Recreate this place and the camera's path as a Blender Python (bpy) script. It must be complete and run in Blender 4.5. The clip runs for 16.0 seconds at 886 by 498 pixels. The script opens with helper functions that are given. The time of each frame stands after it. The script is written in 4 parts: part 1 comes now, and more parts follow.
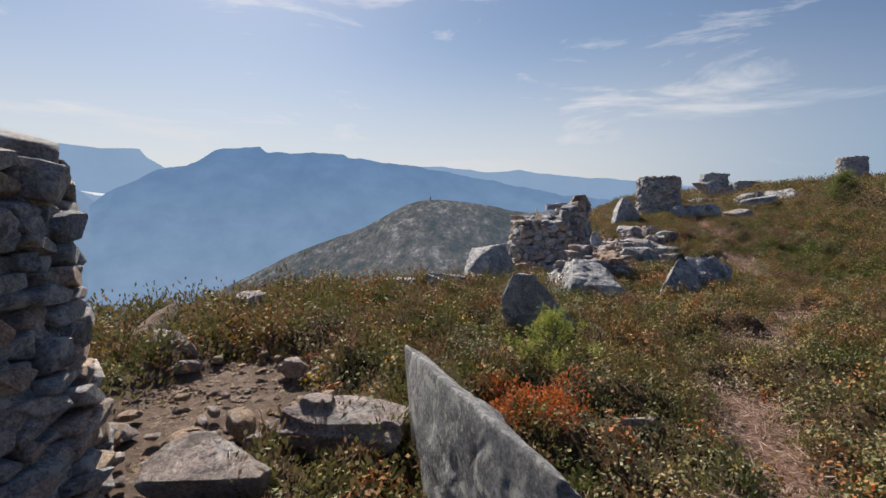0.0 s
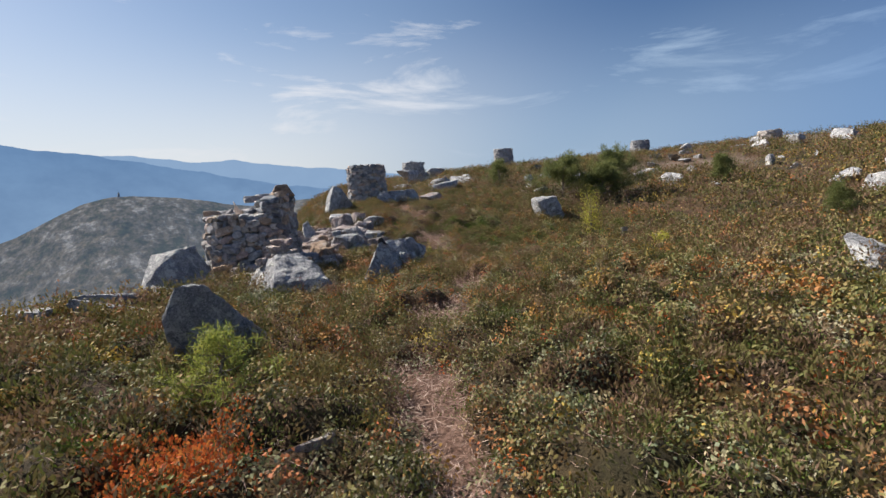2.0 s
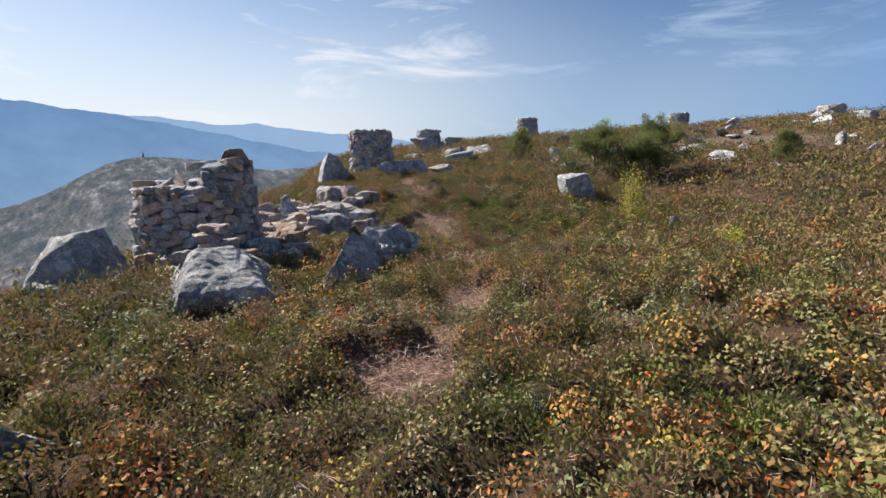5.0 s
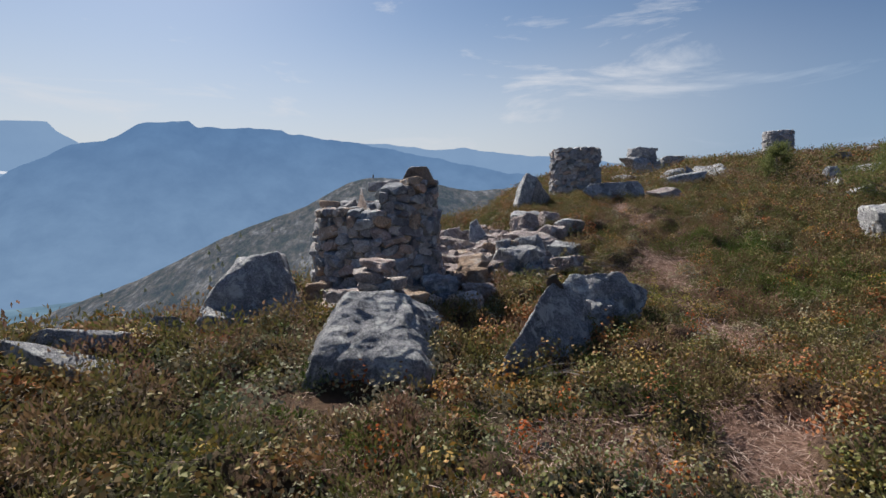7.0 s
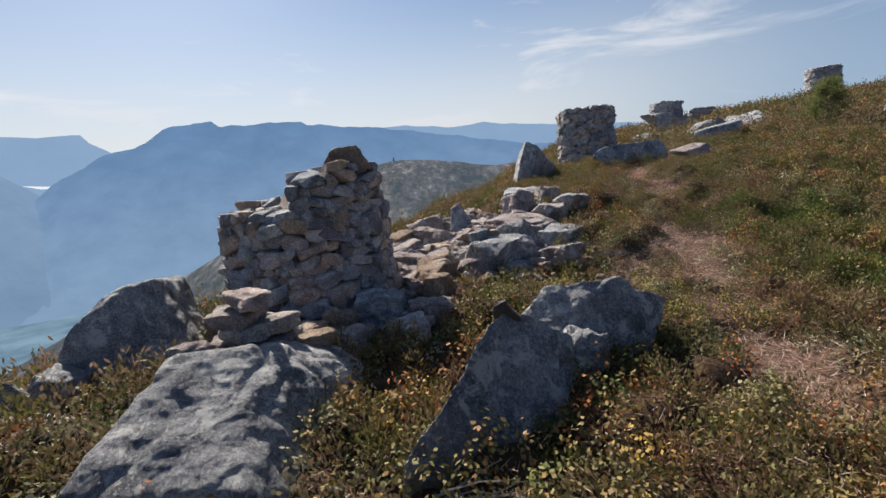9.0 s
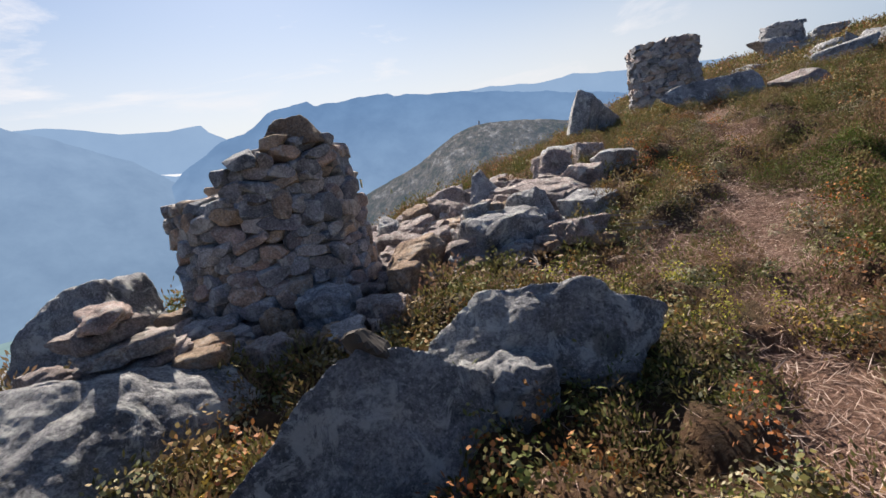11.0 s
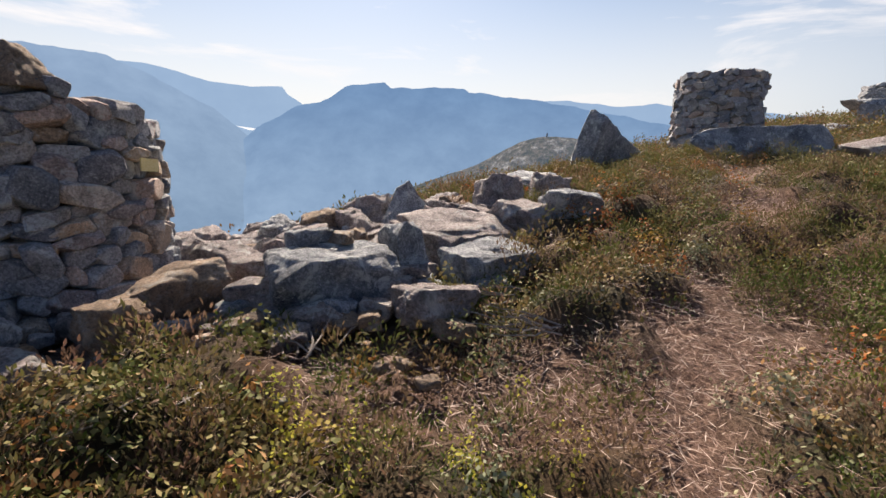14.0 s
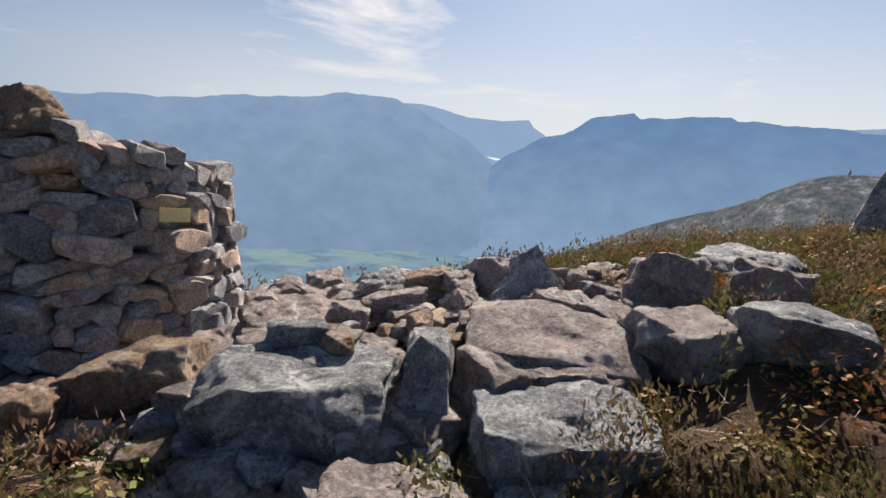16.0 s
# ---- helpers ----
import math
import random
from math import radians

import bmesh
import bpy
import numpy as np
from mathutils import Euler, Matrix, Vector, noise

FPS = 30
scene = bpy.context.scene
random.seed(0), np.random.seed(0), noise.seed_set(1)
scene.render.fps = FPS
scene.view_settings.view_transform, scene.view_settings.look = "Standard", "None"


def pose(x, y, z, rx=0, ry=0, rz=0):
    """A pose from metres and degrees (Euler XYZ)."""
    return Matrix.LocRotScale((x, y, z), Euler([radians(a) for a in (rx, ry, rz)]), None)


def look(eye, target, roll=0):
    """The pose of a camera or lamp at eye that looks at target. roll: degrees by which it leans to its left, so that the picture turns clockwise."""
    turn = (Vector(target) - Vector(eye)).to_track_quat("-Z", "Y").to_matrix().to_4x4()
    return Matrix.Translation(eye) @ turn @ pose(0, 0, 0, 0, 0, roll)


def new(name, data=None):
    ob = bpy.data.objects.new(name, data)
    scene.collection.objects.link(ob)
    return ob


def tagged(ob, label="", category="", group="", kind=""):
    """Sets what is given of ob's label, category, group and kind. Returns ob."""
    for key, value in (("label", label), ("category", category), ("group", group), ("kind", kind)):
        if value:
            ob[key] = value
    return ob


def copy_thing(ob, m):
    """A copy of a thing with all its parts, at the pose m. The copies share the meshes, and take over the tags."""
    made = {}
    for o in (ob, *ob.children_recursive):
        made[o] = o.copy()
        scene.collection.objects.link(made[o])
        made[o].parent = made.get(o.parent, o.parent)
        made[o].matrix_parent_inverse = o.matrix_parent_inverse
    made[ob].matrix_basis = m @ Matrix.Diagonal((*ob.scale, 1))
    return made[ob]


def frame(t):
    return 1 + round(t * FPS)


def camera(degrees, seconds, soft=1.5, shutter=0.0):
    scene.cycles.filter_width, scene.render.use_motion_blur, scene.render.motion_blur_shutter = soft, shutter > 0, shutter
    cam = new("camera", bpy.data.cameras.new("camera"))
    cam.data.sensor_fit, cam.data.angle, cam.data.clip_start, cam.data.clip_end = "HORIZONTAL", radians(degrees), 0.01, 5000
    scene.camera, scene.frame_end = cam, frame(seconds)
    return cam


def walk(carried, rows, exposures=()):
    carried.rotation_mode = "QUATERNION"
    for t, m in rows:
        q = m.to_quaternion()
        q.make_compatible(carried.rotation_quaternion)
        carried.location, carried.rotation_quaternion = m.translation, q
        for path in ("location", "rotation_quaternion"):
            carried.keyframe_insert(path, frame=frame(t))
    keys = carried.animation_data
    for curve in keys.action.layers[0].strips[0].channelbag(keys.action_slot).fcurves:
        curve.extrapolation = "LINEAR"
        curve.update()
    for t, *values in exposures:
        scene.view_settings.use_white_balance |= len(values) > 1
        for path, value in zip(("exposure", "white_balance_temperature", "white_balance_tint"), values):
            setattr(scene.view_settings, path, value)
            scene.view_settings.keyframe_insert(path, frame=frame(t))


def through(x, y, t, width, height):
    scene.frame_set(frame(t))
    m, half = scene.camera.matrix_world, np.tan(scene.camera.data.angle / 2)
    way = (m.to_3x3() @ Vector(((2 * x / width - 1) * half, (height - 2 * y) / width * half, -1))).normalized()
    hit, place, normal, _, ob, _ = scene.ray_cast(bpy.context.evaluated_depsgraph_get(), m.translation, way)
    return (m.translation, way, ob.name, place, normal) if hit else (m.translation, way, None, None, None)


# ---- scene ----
cam = camera(89.4, 16.0)
METRES, EYE, TILT, LEAN, TURN = 14.0, 1.55, -4.0, 0.0, 0.0
ROWS = [
    (0.0, 0.0, 0.0, 0.0, 0.0, 0.0, -0.0),
    (0.5, 0.0068, 0.0035, -0.0003, -11.95, -0.61, 0.6),
    (1.0, 0.0104, 0.0035, -0.0015, -25.76, -1.36, 1.73),
    (1.5, 0.0209, 0.0127, -0.0022, -32.53, -2.41, 4.28),
    (2.0, 0.046, 0.0305, 0.0022, -33.73, -2.99, 5.68),
    (2.5, 0.0637, 0.0481, 0.0038, -35.57, -3.53, 7.76),
    (3.0, 0.0869, 0.0772, 0.0091, -36.09, -3.55, 4.58),
    (5.5, 0.1767, 0.193, 0.0207, -27.57, -7.13, 3.51),
    (6.0, 0.1814, 0.2281, 0.0262, -20.29, -6.86, 2.51),
    (6.5, 0.1949, 0.2657, 0.0227, -12.35, -6.29, 3.69),
    (7.0, 0.2134, 0.3084, 0.0306, -6.81, -2.81, 0.86),
    (7.5, 0.2352, 0.3499, 0.0371, -5.87, -3.23, 0.8),
    (8.0, 0.2606, 0.3867, 0.033, -5.78, -4.04, 3.73),
    (8.5, 0.2782, 0.4102, 0.0404, -5.14, -4.78, 4.4),
    (11.0, 0.388, 0.498, 0.0352, 7.75, -8.41, 9.38),
    (11.5, 0.4028, 0.5357, 0.0414, 10.32, -9.78, 5.82),
    (12.0, 0.4228, 0.5493, 0.0449, 14.89, -8.7, -3.62),
    (12.5, 0.4324, 0.5608, 0.044, 21.28, -9.17, -2.15),
    (13.0, 0.4512, 0.5778, 0.0462, 12.88, -8.07, -1.14),
    (13.5, 0.4801, 0.6153, 0.0346, 11.69, -6.55, -1.52),
    (14.0, 0.5007, 0.6511, 0.0407, 14.84, -8.1, -2.17),
    (14.5, 0.5159, 0.6844, 0.0432, 17.02, -7.89, 0.82),
    (15.0, 0.5256, 0.7145, 0.0545, 28.23, -6.03, -0.05),
    (15.5, 0.5246, 0.7537, 0.0573, 36.87, -5.88, -5.67),
    (16.0, 0.5224, 0.7896, 0.0685, 43.89, -6.46, -6.19),
]
walk(cam, [(t, pose(0, 0, EYE, TILT, LEAN, TURN) @ pose(METRES * x, METRES * y, METRES * z, 90 + pitch, roll, yaw)) for t, x, y, z, yaw, pitch, roll in ROWS],
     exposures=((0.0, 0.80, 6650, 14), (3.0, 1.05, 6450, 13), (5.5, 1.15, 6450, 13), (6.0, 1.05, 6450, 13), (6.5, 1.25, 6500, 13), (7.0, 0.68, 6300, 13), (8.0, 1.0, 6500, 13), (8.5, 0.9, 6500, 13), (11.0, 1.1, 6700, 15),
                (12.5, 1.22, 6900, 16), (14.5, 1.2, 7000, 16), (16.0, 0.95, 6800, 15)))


# ---- world, sun ----
SUN_AZ, SUN_EL = -25.0, 41.0      # degrees clockwise from +y, and above the horizon
world = bpy.data.worlds.new("sky")
scene.world = world
world.use_nodes = True
wn, wl = world.node_tree.nodes, world.node_tree.links
sky = wn.new("ShaderNodeTexSky")
sky.sky_type, sky.sun_disc = "NISHITA", False
sky.sun_elevation, sky.sun_rotation = radians(SUN_EL), radians(SUN_AZ)
sky.altitude, sky.air_density, sky.dust_density, sky.ozone_density = 700, 1.2, 0.8, 1.8
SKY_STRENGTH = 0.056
coord = wn.new("ShaderNodeTexCoord")
stretch = wn.new("ShaderNodeMapping")
stretch.inputs["Scale"].default_value = (1.6, 1.6, 8.0)
wl.new(coord.outputs["Generated"], stretch.inputs["Vector"])
wisps = wn.new("ShaderNodeTexNoise")
wisps.inputs["Scale"].default_value, wisps.inputs["Detail"].default_value = 1.7, 9.0
wisps.inputs["Roughness"].default_value, wisps.inputs["Distortion"].default_value = 0.62, 0.5
wl.new(stretch.outputs["Vector"], wisps.inputs["Vector"])
veil = wn.new("ShaderNodeValToRGB")
veil.color_ramp.elements[0].position, veil.color_ramp.elements[0].color = 0.52, (0, 0, 0, 1)
veil.color_ramp.elements[1].position, veil.color_ramp.elements[1].color = 0.72, (0.9, 0.9, 0.9, 1)
wl.new(wisps.outputs["Fac"], veil.inputs["Fac"])
cloud = wn.new("ShaderNodeMix")
cloud.data_type = "RGBA"
cloud.inputs["B"].default_value = (10.5, 10.2, 10.0, 1)
wl.new(veil.outputs["Color"], cloud.inputs["Factor"])
wl.new(sky.outputs["Color"], cloud.inputs["A"])
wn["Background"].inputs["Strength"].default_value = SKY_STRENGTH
up_part = wn.new("ShaderNodeSeparateXYZ")
wl.new(coord.outputs["Generated"], up_part.inputs[0])
low_air = wn.new("ShaderNodeValToRGB")          # pale summer haze low over the horizon
low_air.color_ramp.interpolation = "EASE"
low_air.color_ramp.elements[0].position, low_air.color_ramp.elements[0].color = 0.02, (0.8, 0.8, 0.8, 1)
low_air.color_ramp.elements[1].position, low_air.color_ramp.elements[1].color = 0.40, (0, 0, 0, 1)
wl.new(up_part.outputs["Z"], low_air.inputs["Fac"])
hazed = wn.new("ShaderNodeMix")
hazed.data_type = "RGBA"
hazed.inputs["B"].default_value = (8.3, 8.2, 8.3, 1)
wl.new(low_air.outputs["Color"], hazed.inputs["Factor"])
wl.new(cloud.outputs["Result"], hazed.inputs["A"])
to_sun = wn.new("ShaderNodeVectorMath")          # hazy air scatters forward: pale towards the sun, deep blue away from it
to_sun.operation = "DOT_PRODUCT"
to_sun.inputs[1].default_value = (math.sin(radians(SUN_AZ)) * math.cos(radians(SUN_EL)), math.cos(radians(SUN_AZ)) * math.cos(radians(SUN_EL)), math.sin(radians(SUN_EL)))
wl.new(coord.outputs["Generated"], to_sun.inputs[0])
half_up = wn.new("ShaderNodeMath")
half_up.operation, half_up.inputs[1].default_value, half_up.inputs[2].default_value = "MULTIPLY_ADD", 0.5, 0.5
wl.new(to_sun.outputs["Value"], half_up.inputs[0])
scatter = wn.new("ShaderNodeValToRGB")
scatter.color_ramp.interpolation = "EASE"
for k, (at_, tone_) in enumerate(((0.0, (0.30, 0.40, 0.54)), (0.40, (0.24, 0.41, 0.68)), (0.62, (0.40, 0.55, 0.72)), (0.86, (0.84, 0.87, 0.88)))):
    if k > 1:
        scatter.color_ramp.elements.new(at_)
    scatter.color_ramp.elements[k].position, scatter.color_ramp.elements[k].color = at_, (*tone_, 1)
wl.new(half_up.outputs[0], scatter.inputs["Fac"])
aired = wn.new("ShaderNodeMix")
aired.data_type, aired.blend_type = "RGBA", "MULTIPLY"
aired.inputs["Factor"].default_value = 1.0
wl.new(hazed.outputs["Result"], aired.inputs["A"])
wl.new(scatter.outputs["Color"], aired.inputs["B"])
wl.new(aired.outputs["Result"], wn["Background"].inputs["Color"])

sun = new("sun", bpy.data.lights.new("sun", "SUN"))
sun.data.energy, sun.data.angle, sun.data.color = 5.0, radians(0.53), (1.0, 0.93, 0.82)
sun_way = Vector((math.sin(radians(SUN_AZ)) * math.cos(radians(SUN_EL)), math.cos(radians(SUN_AZ)) * math.cos(radians(SUN_EL)), math.sin(radians(SUN_EL))))
sun.matrix_world = look(sun_way * 60, (0, 0, 0))


# ---- materials ----
def shader(name, rough=0.9):
    m = bpy.data.materials.new(name)
    m.use_nodes = True
    n, l = m.node_tree.nodes, m.node_tree.links
    b = n["Principled BSDF"]
    b.inputs["Roughness"].default_value = rough
    b.inputs["Specular IOR Level"].default_value = 0.25
    return m, n, l, b


def noise_node(n, l, vector, scale, detail=6.0, rough=0.6, distort=0.0):
    t = n.new("ShaderNodeTexNoise")
    t.inputs["Scale"].default_value, t.inputs["Detail"].default_value = scale, detail
    t.inputs["Roughness"].default_value, t.inputs["Distortion"].default_value = rough, distort
    if vector is not None:
        l.new(vector, t.inputs["Vector"])
    return t.outputs["Fac"]


def ramp(n, l, fac, *stops):
    r = n.new("ShaderNodeValToRGB")
    e = r.color_ramp.elements
    while len(e) < len(stops):
        e.new(0.5)
    for k, (pos, col) in enumerate(stops):
        e[k].position, e[k].color = pos, (*col, 1)
    l.new(fac, r.inputs["Fac"])
    return r.outputs["Color"]


def mixed(n, l, fac, a, b, mode="MIX"):
    x = n.new("ShaderNodeMix")
    x.data_type, x.blend_type = "RGBA", mode
    for key, v in (("Factor", fac), ("A", a), ("B", b)):
        if isinstance(v, (int, float)):
            x.inputs[key].default_value = v
        elif isinstance(v, tuple):
            x.inputs[key].default_value = (*v, 1)
        else:
            l.new(v, x.inputs[key])
    return x.outputs["Result"]


def bump(n, l, b, fac, strength=0.5, distance=0.02):
    p = n.new("ShaderNodeBump")
    p.inputs["Strength"].default_value, p.inputs["Distance"].default_value = strength, distance
    l.new(fac, p.inputs["Height"])
    l.new(p.outputs["Normal"], b.inputs["Normal"])


def rock_material(name, dark, mid, light, lichen=0.35, random_tint=False, scale=1.0, relief=0.07):
    """Granite: broad stains, crystal grain, pale lichen blots; with random_tint each stone leans to grey, brown or ochre."""
    m, n, l, b = shader(name, 0.88)
    tc = n.new("ShaderNodeTexCoord")
    info = n.new("ShaderNodeObjectInfo")
    add = n.new("ShaderNodeVectorMath")
    add.operation = "MULTIPLY_ADD"
    if random_tint:
        geo = n.new("ShaderNodeNewGeometry")
        l.new(geo.outputs["Position"], add.inputs[0])
    else:
        l.new(tc.outputs["Object"], add.inputs[0])
    add.inputs[1].default_value = (scale, scale, scale)
    shift = n.new("ShaderNodeMath")
    shift.operation, shift.inputs[1].default_value = "MULTIPLY", 40.0
    l.new(info.outputs["Random"], shift.inputs[0])
    l.new(shift.outputs[0], add.inputs[2])
    v = add.outputs["Vector"]
    broad = noise_node(n, l, v, 3.0, 8, 0.72, 0.4)
    fine = noise_node(n, l, v, 42, 10, 0.85)
    col = ramp(n, l, broad, (0.3, dark), (0.5, mid), (0.72, light))
    col = mixed(n, l, 0.8, col, ramp(n, l, fine, (0.38, (0.12, 0.12, 0.13)), (0.5, (0.5, 0.5, 0.5)), (0.62, (0.9, 0.89, 0.87))), "OVERLAY")
    if random_tint:
        tint = ramp(n, l, info.outputs["Random"], (0.0, (0.45, 0.52, 0.62)), (0.18, (0.95, 0.96, 1.0)), (0.36, (0.58, 0.64, 0.74)), (0.5, (1.2, 1.1, 1.02)), (0.64, (0.70, 0.74, 0.82)),
                    (0.78, (1.15, 0.86, 0.60)), (0.88, (1.12, 0.88, 0.80)), (1.0, (0.42, 0.48, 0.58)))
        col = mixed(n, l, 1.0, col, tint, "MULTIPLY")
    blot = noise_node(n, l, v, 5.0, 12, 0.75, 0.6)
    spots = ramp(n, l, blot, (0.53, (0, 0, 0)), (0.59, (lichen, lichen, lichen)))
    col = mixed(n, l, spots, col, (0.66, 0.67, 0.63))
    dots = ramp(n, l, noise_node(n, l, v, 46.0, 5, 0.6), (0.57, (0, 0, 0)), (0.64, (lichen * 0.85,) * 3))
    col = mixed(n, l, dots, col, (0.62, 0.62, 0.60))
    warp = n.new("ShaderNodeVectorMath")
    warp.operation = "MULTIPLY_ADD"
    warp.inputs[1].default_value = (0.35, 0.35, 0.35)
    wn_ = n.new("ShaderNodeTexNoise")
    wn_.inputs["Scale"].default_value, wn_.inputs["Detail"].default_value = 4.0, 4.0
    l.new(v, wn_.inputs["Vector"])
    l.new(wn_.outputs["Color"], warp.inputs[0])
    l.new(v, warp.inputs[2])
    cell = n.new("ShaderNodeTexVoronoi")
    cell.feature = "DISTANCE_TO_EDGE"
    cell.inputs["Scale"].default_value = 1.7
    l.new(warp.outputs["Vector"], cell.inputs["Vector"])
    crack = ramp(n, l, cell.outputs["Distance"], (0.0, (0.35, 0.35, 0.35)), (0.022, (1, 1, 1)))
    col = mixed(n, l, 0.12, col, crack, "MULTIPLY")
    pits = ramp(n, l, noise_node(n, l, v, 17.0, 8, 0.8, 0.3), (0.34, (0.28, 0.29, 0.32)), (0.46, (1, 1, 1)))
    col = mixed(n, l, 0.6, col, pits, "MULTIPLY")
    moss = ramp(n, l, noise_node(n, l, v, 3.1, 7, 0.65), (0.6, (0, 0, 0)), (0.66, (0.55, 0.55, 0.55)))
    col = mixed(n, l, moss, col, (0.05, 0.052, 0.04))
    l.new(col, b.inputs["Base Color"])
    bump(n, l, b, mixed(n, l, 0.2, mixed(n, l, 0.45, blot, fine), crack, "MULTIPLY"), 1.0, relief)
    return m


ROCK = rock_material("granite", (0.085, 0.09, 0.102), (0.255, 0.26, 0.272), (0.48, 0.48, 0.475), 0.75)
PALE = rock_material("pale_granite", (0.12, 0.098, 0.095), (0.30, 0.248, 0.232), (0.50, 0.425, 0.385), 0.4)
BROWN = rock_material("brown_granite", (0.16, 0.11, 0.075), (0.30, 0.21, 0.145), (0.42, 0.31, 0.22), 0.25)
STONE = rock_material("wall_stone", (0.16, 0.155, 0.152), (0.33, 0.315, 0.302), (0.52, 0.49, 0.465), 0.4, random_tint=True, scale=1.3, relief=0.025)
# plain dark, for the light-blocking bodies in the towers and a mossy lump
PLAIN_DARK, _n, _l, _b = shader("plain_dark", 0.95)
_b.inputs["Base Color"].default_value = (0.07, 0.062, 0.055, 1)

SOIL, n_, l_, b_ = shader("heath_soil", 0.95)
geo_ = n_.new("ShaderNodeNewGeometry")
pos_ = geo_.outputs["Position"]
patch_ = noise_node(n_, l_, pos_, 0.55, 6, 0.65)
tuft_ = noise_node(n_, l_, pos_, 7.0, 8, 0.75)
col_ = ramp(n_, l_, patch_, (0.34, (0.026, 0.026, 0.011)), (0.46, (0.052, 0.038, 0.018)), (0.56, (0.085, 0.046, 0.026)), (0.68, (0.034, 0.032, 0.012)))
col_ = mixed(n_, l_, 0.75, col_, ramp(n_, l_, tuft_, (0.32, (0.12, 0.12, 0.12)), (0.68, (0.85, 0.85, 0.8))), "OVERLAY")
worn_ = n_.new("ShaderNodeAttribute")
worn_.attribute_name = "worn"
litter_ = ramp(n_, l_, noise_node(n_, l_, pos_, 26, 8, 0.8), (0.34, (0.045, 0.024, 0.017)), (0.48, (0.14, 0.078, 0.056)), (0.66, (0.31, 0.20, 0.15)))
col_ = mixed(n_, l_, worn_.outputs["Fac"], col_, litter_)
slab_ = n_.new("ShaderNodeAttribute")
slab_.attribute_name = "bare_rock"
bare_ = ramp(n_, l_, noise_node(n_, l_, pos_, 7.0, 12, 0.82), (0.3, (0.05, 0.034, 0.025)), (0.5, (0.125, 0.088, 0.066)), (0.62, (0.22, 0.17, 0.14)), (0.75, (0.34, 0.29, 0.25)))
col_ = mixed(n_, l_, slab_.outputs["Fac"], col_, bare_)
l_.new(col_, b_.inputs["Base Color"])
bump(n_, l_, b_, tuft_, 0.9, 0.08)


def leaf_material(name, stops, patch_stops, patch_scale, patch_mix, through=0.16, tufts=None, gloss=0.7):
    """Small leaves: a colour for each leaf, shifted by tufts and by patches over the ground, some light passing through."""
    m, n, l, b = shader(name, gloss)
    b.inputs["Specular IOR Level"].default_value = 0.2
    geo = n.new("ShaderNodeNewGeometry")
    col = ramp(n, l, geo.outputs["Random Per Island"], *stops)
    patch = noise_node(n, l, geo.outputs["Position"], patch_scale, 4, 0.6)
    col = mixed(n, l, patch_mix, col, ramp(n, l, patch, *patch_stops))
    if tufts:
        tone = n.new("ShaderNodeAttribute")
        tone.attribute_name = "tone"
        col = mixed(n, l, 0.52, col, ramp(n, l, tone.outputs["Fac"], *tufts))
    l.new(col, b.inputs["Base Color"])
    tr = n.new("ShaderNodeBsdfTranslucent")
    l.new(col, tr.inputs["Color"])
    mx = n.new("ShaderNodeMixShader")
    mx.inputs["Fac"].default_value = through
    l.new(b.outputs["BSDF"], mx.inputs[1])
    l.new(tr.outputs["BSDF"], mx.inputs[2])
    l.new(mx.outputs["Shader"], n["Material Output"].inputs["Surface"])
    return m


# the palest stops here and in bearberry also paint in highlights on leaves
BILBERRY = leaf_material("bilberry_leaf",
                         ((0.0, (0.075, 0.101, 0.022)), (0.35, (0.149, 0.156, 0.048)), (0.65, (0.262, 0.230, 0.107)), (0.84, (0.431, 0.367, 0.213)), (0.93, (0.392, 0.175, 0.048)), (1.0, (0.449, 0.068, 0.029))),
                         ((0.34, (0.085, 0.114, 0.024)), (0.46, (0.205, 0.175, 0.063)), (0.56, (0.318, 0.151, 0.058)), (0.66, (0.431, 0.077, 0.029))), 0.8, 0.45,
                         tufts=((0.0, (0.066, 0.092, 0.020)), (0.35, (0.131, 0.147, 0.039)), (0.62, (0.244, 0.196, 0.083)), (0.8, (0.299, 0.147, 0.058)), (0.9, (0.449, 0.077, 0.029)), (0.97, (0.486, 0.339, 0.048))))
HEATHER = leaf_material("heather_sprig",
                        ((0.0, (0.050, 0.060, 0.019)), (0.45, (0.102, 0.100, 0.034)), (0.75, (0.184, 0.120, 0.070)), (1.0, (0.367, 0.260, 0.209))),
                        ((0.34, (0.061, 0.090, 0.019)), (0.5, (0.154, 0.116, 0.046)), (0.62, (0.255, 0.129, 0.081))), 0.7, 0.5, 0.3,
                        tufts=((0.0, (0.050, 0.074, 0.015)), (0.4, (0.112, 0.135, 0.029)), (0.65, (0.163, 0.094, 0.048)), (0.85, (0.286, 0.179, 0.128)), (1.0, (0.123, 0.050, 0.046))))
AUTUMN = leaf_material("red_bilberry_leaf", ((0.0, (0.30, 0.05, 0.02)), (0.5, (0.50, 0.12, 0.03)), (1.0, (0.58, 0.26, 0.06))), ((0.3, (0.36, 0.07, 0.025)), (0.7, (0.50, 0.18, 0.05))), 2.0, 0.4, 0.3)
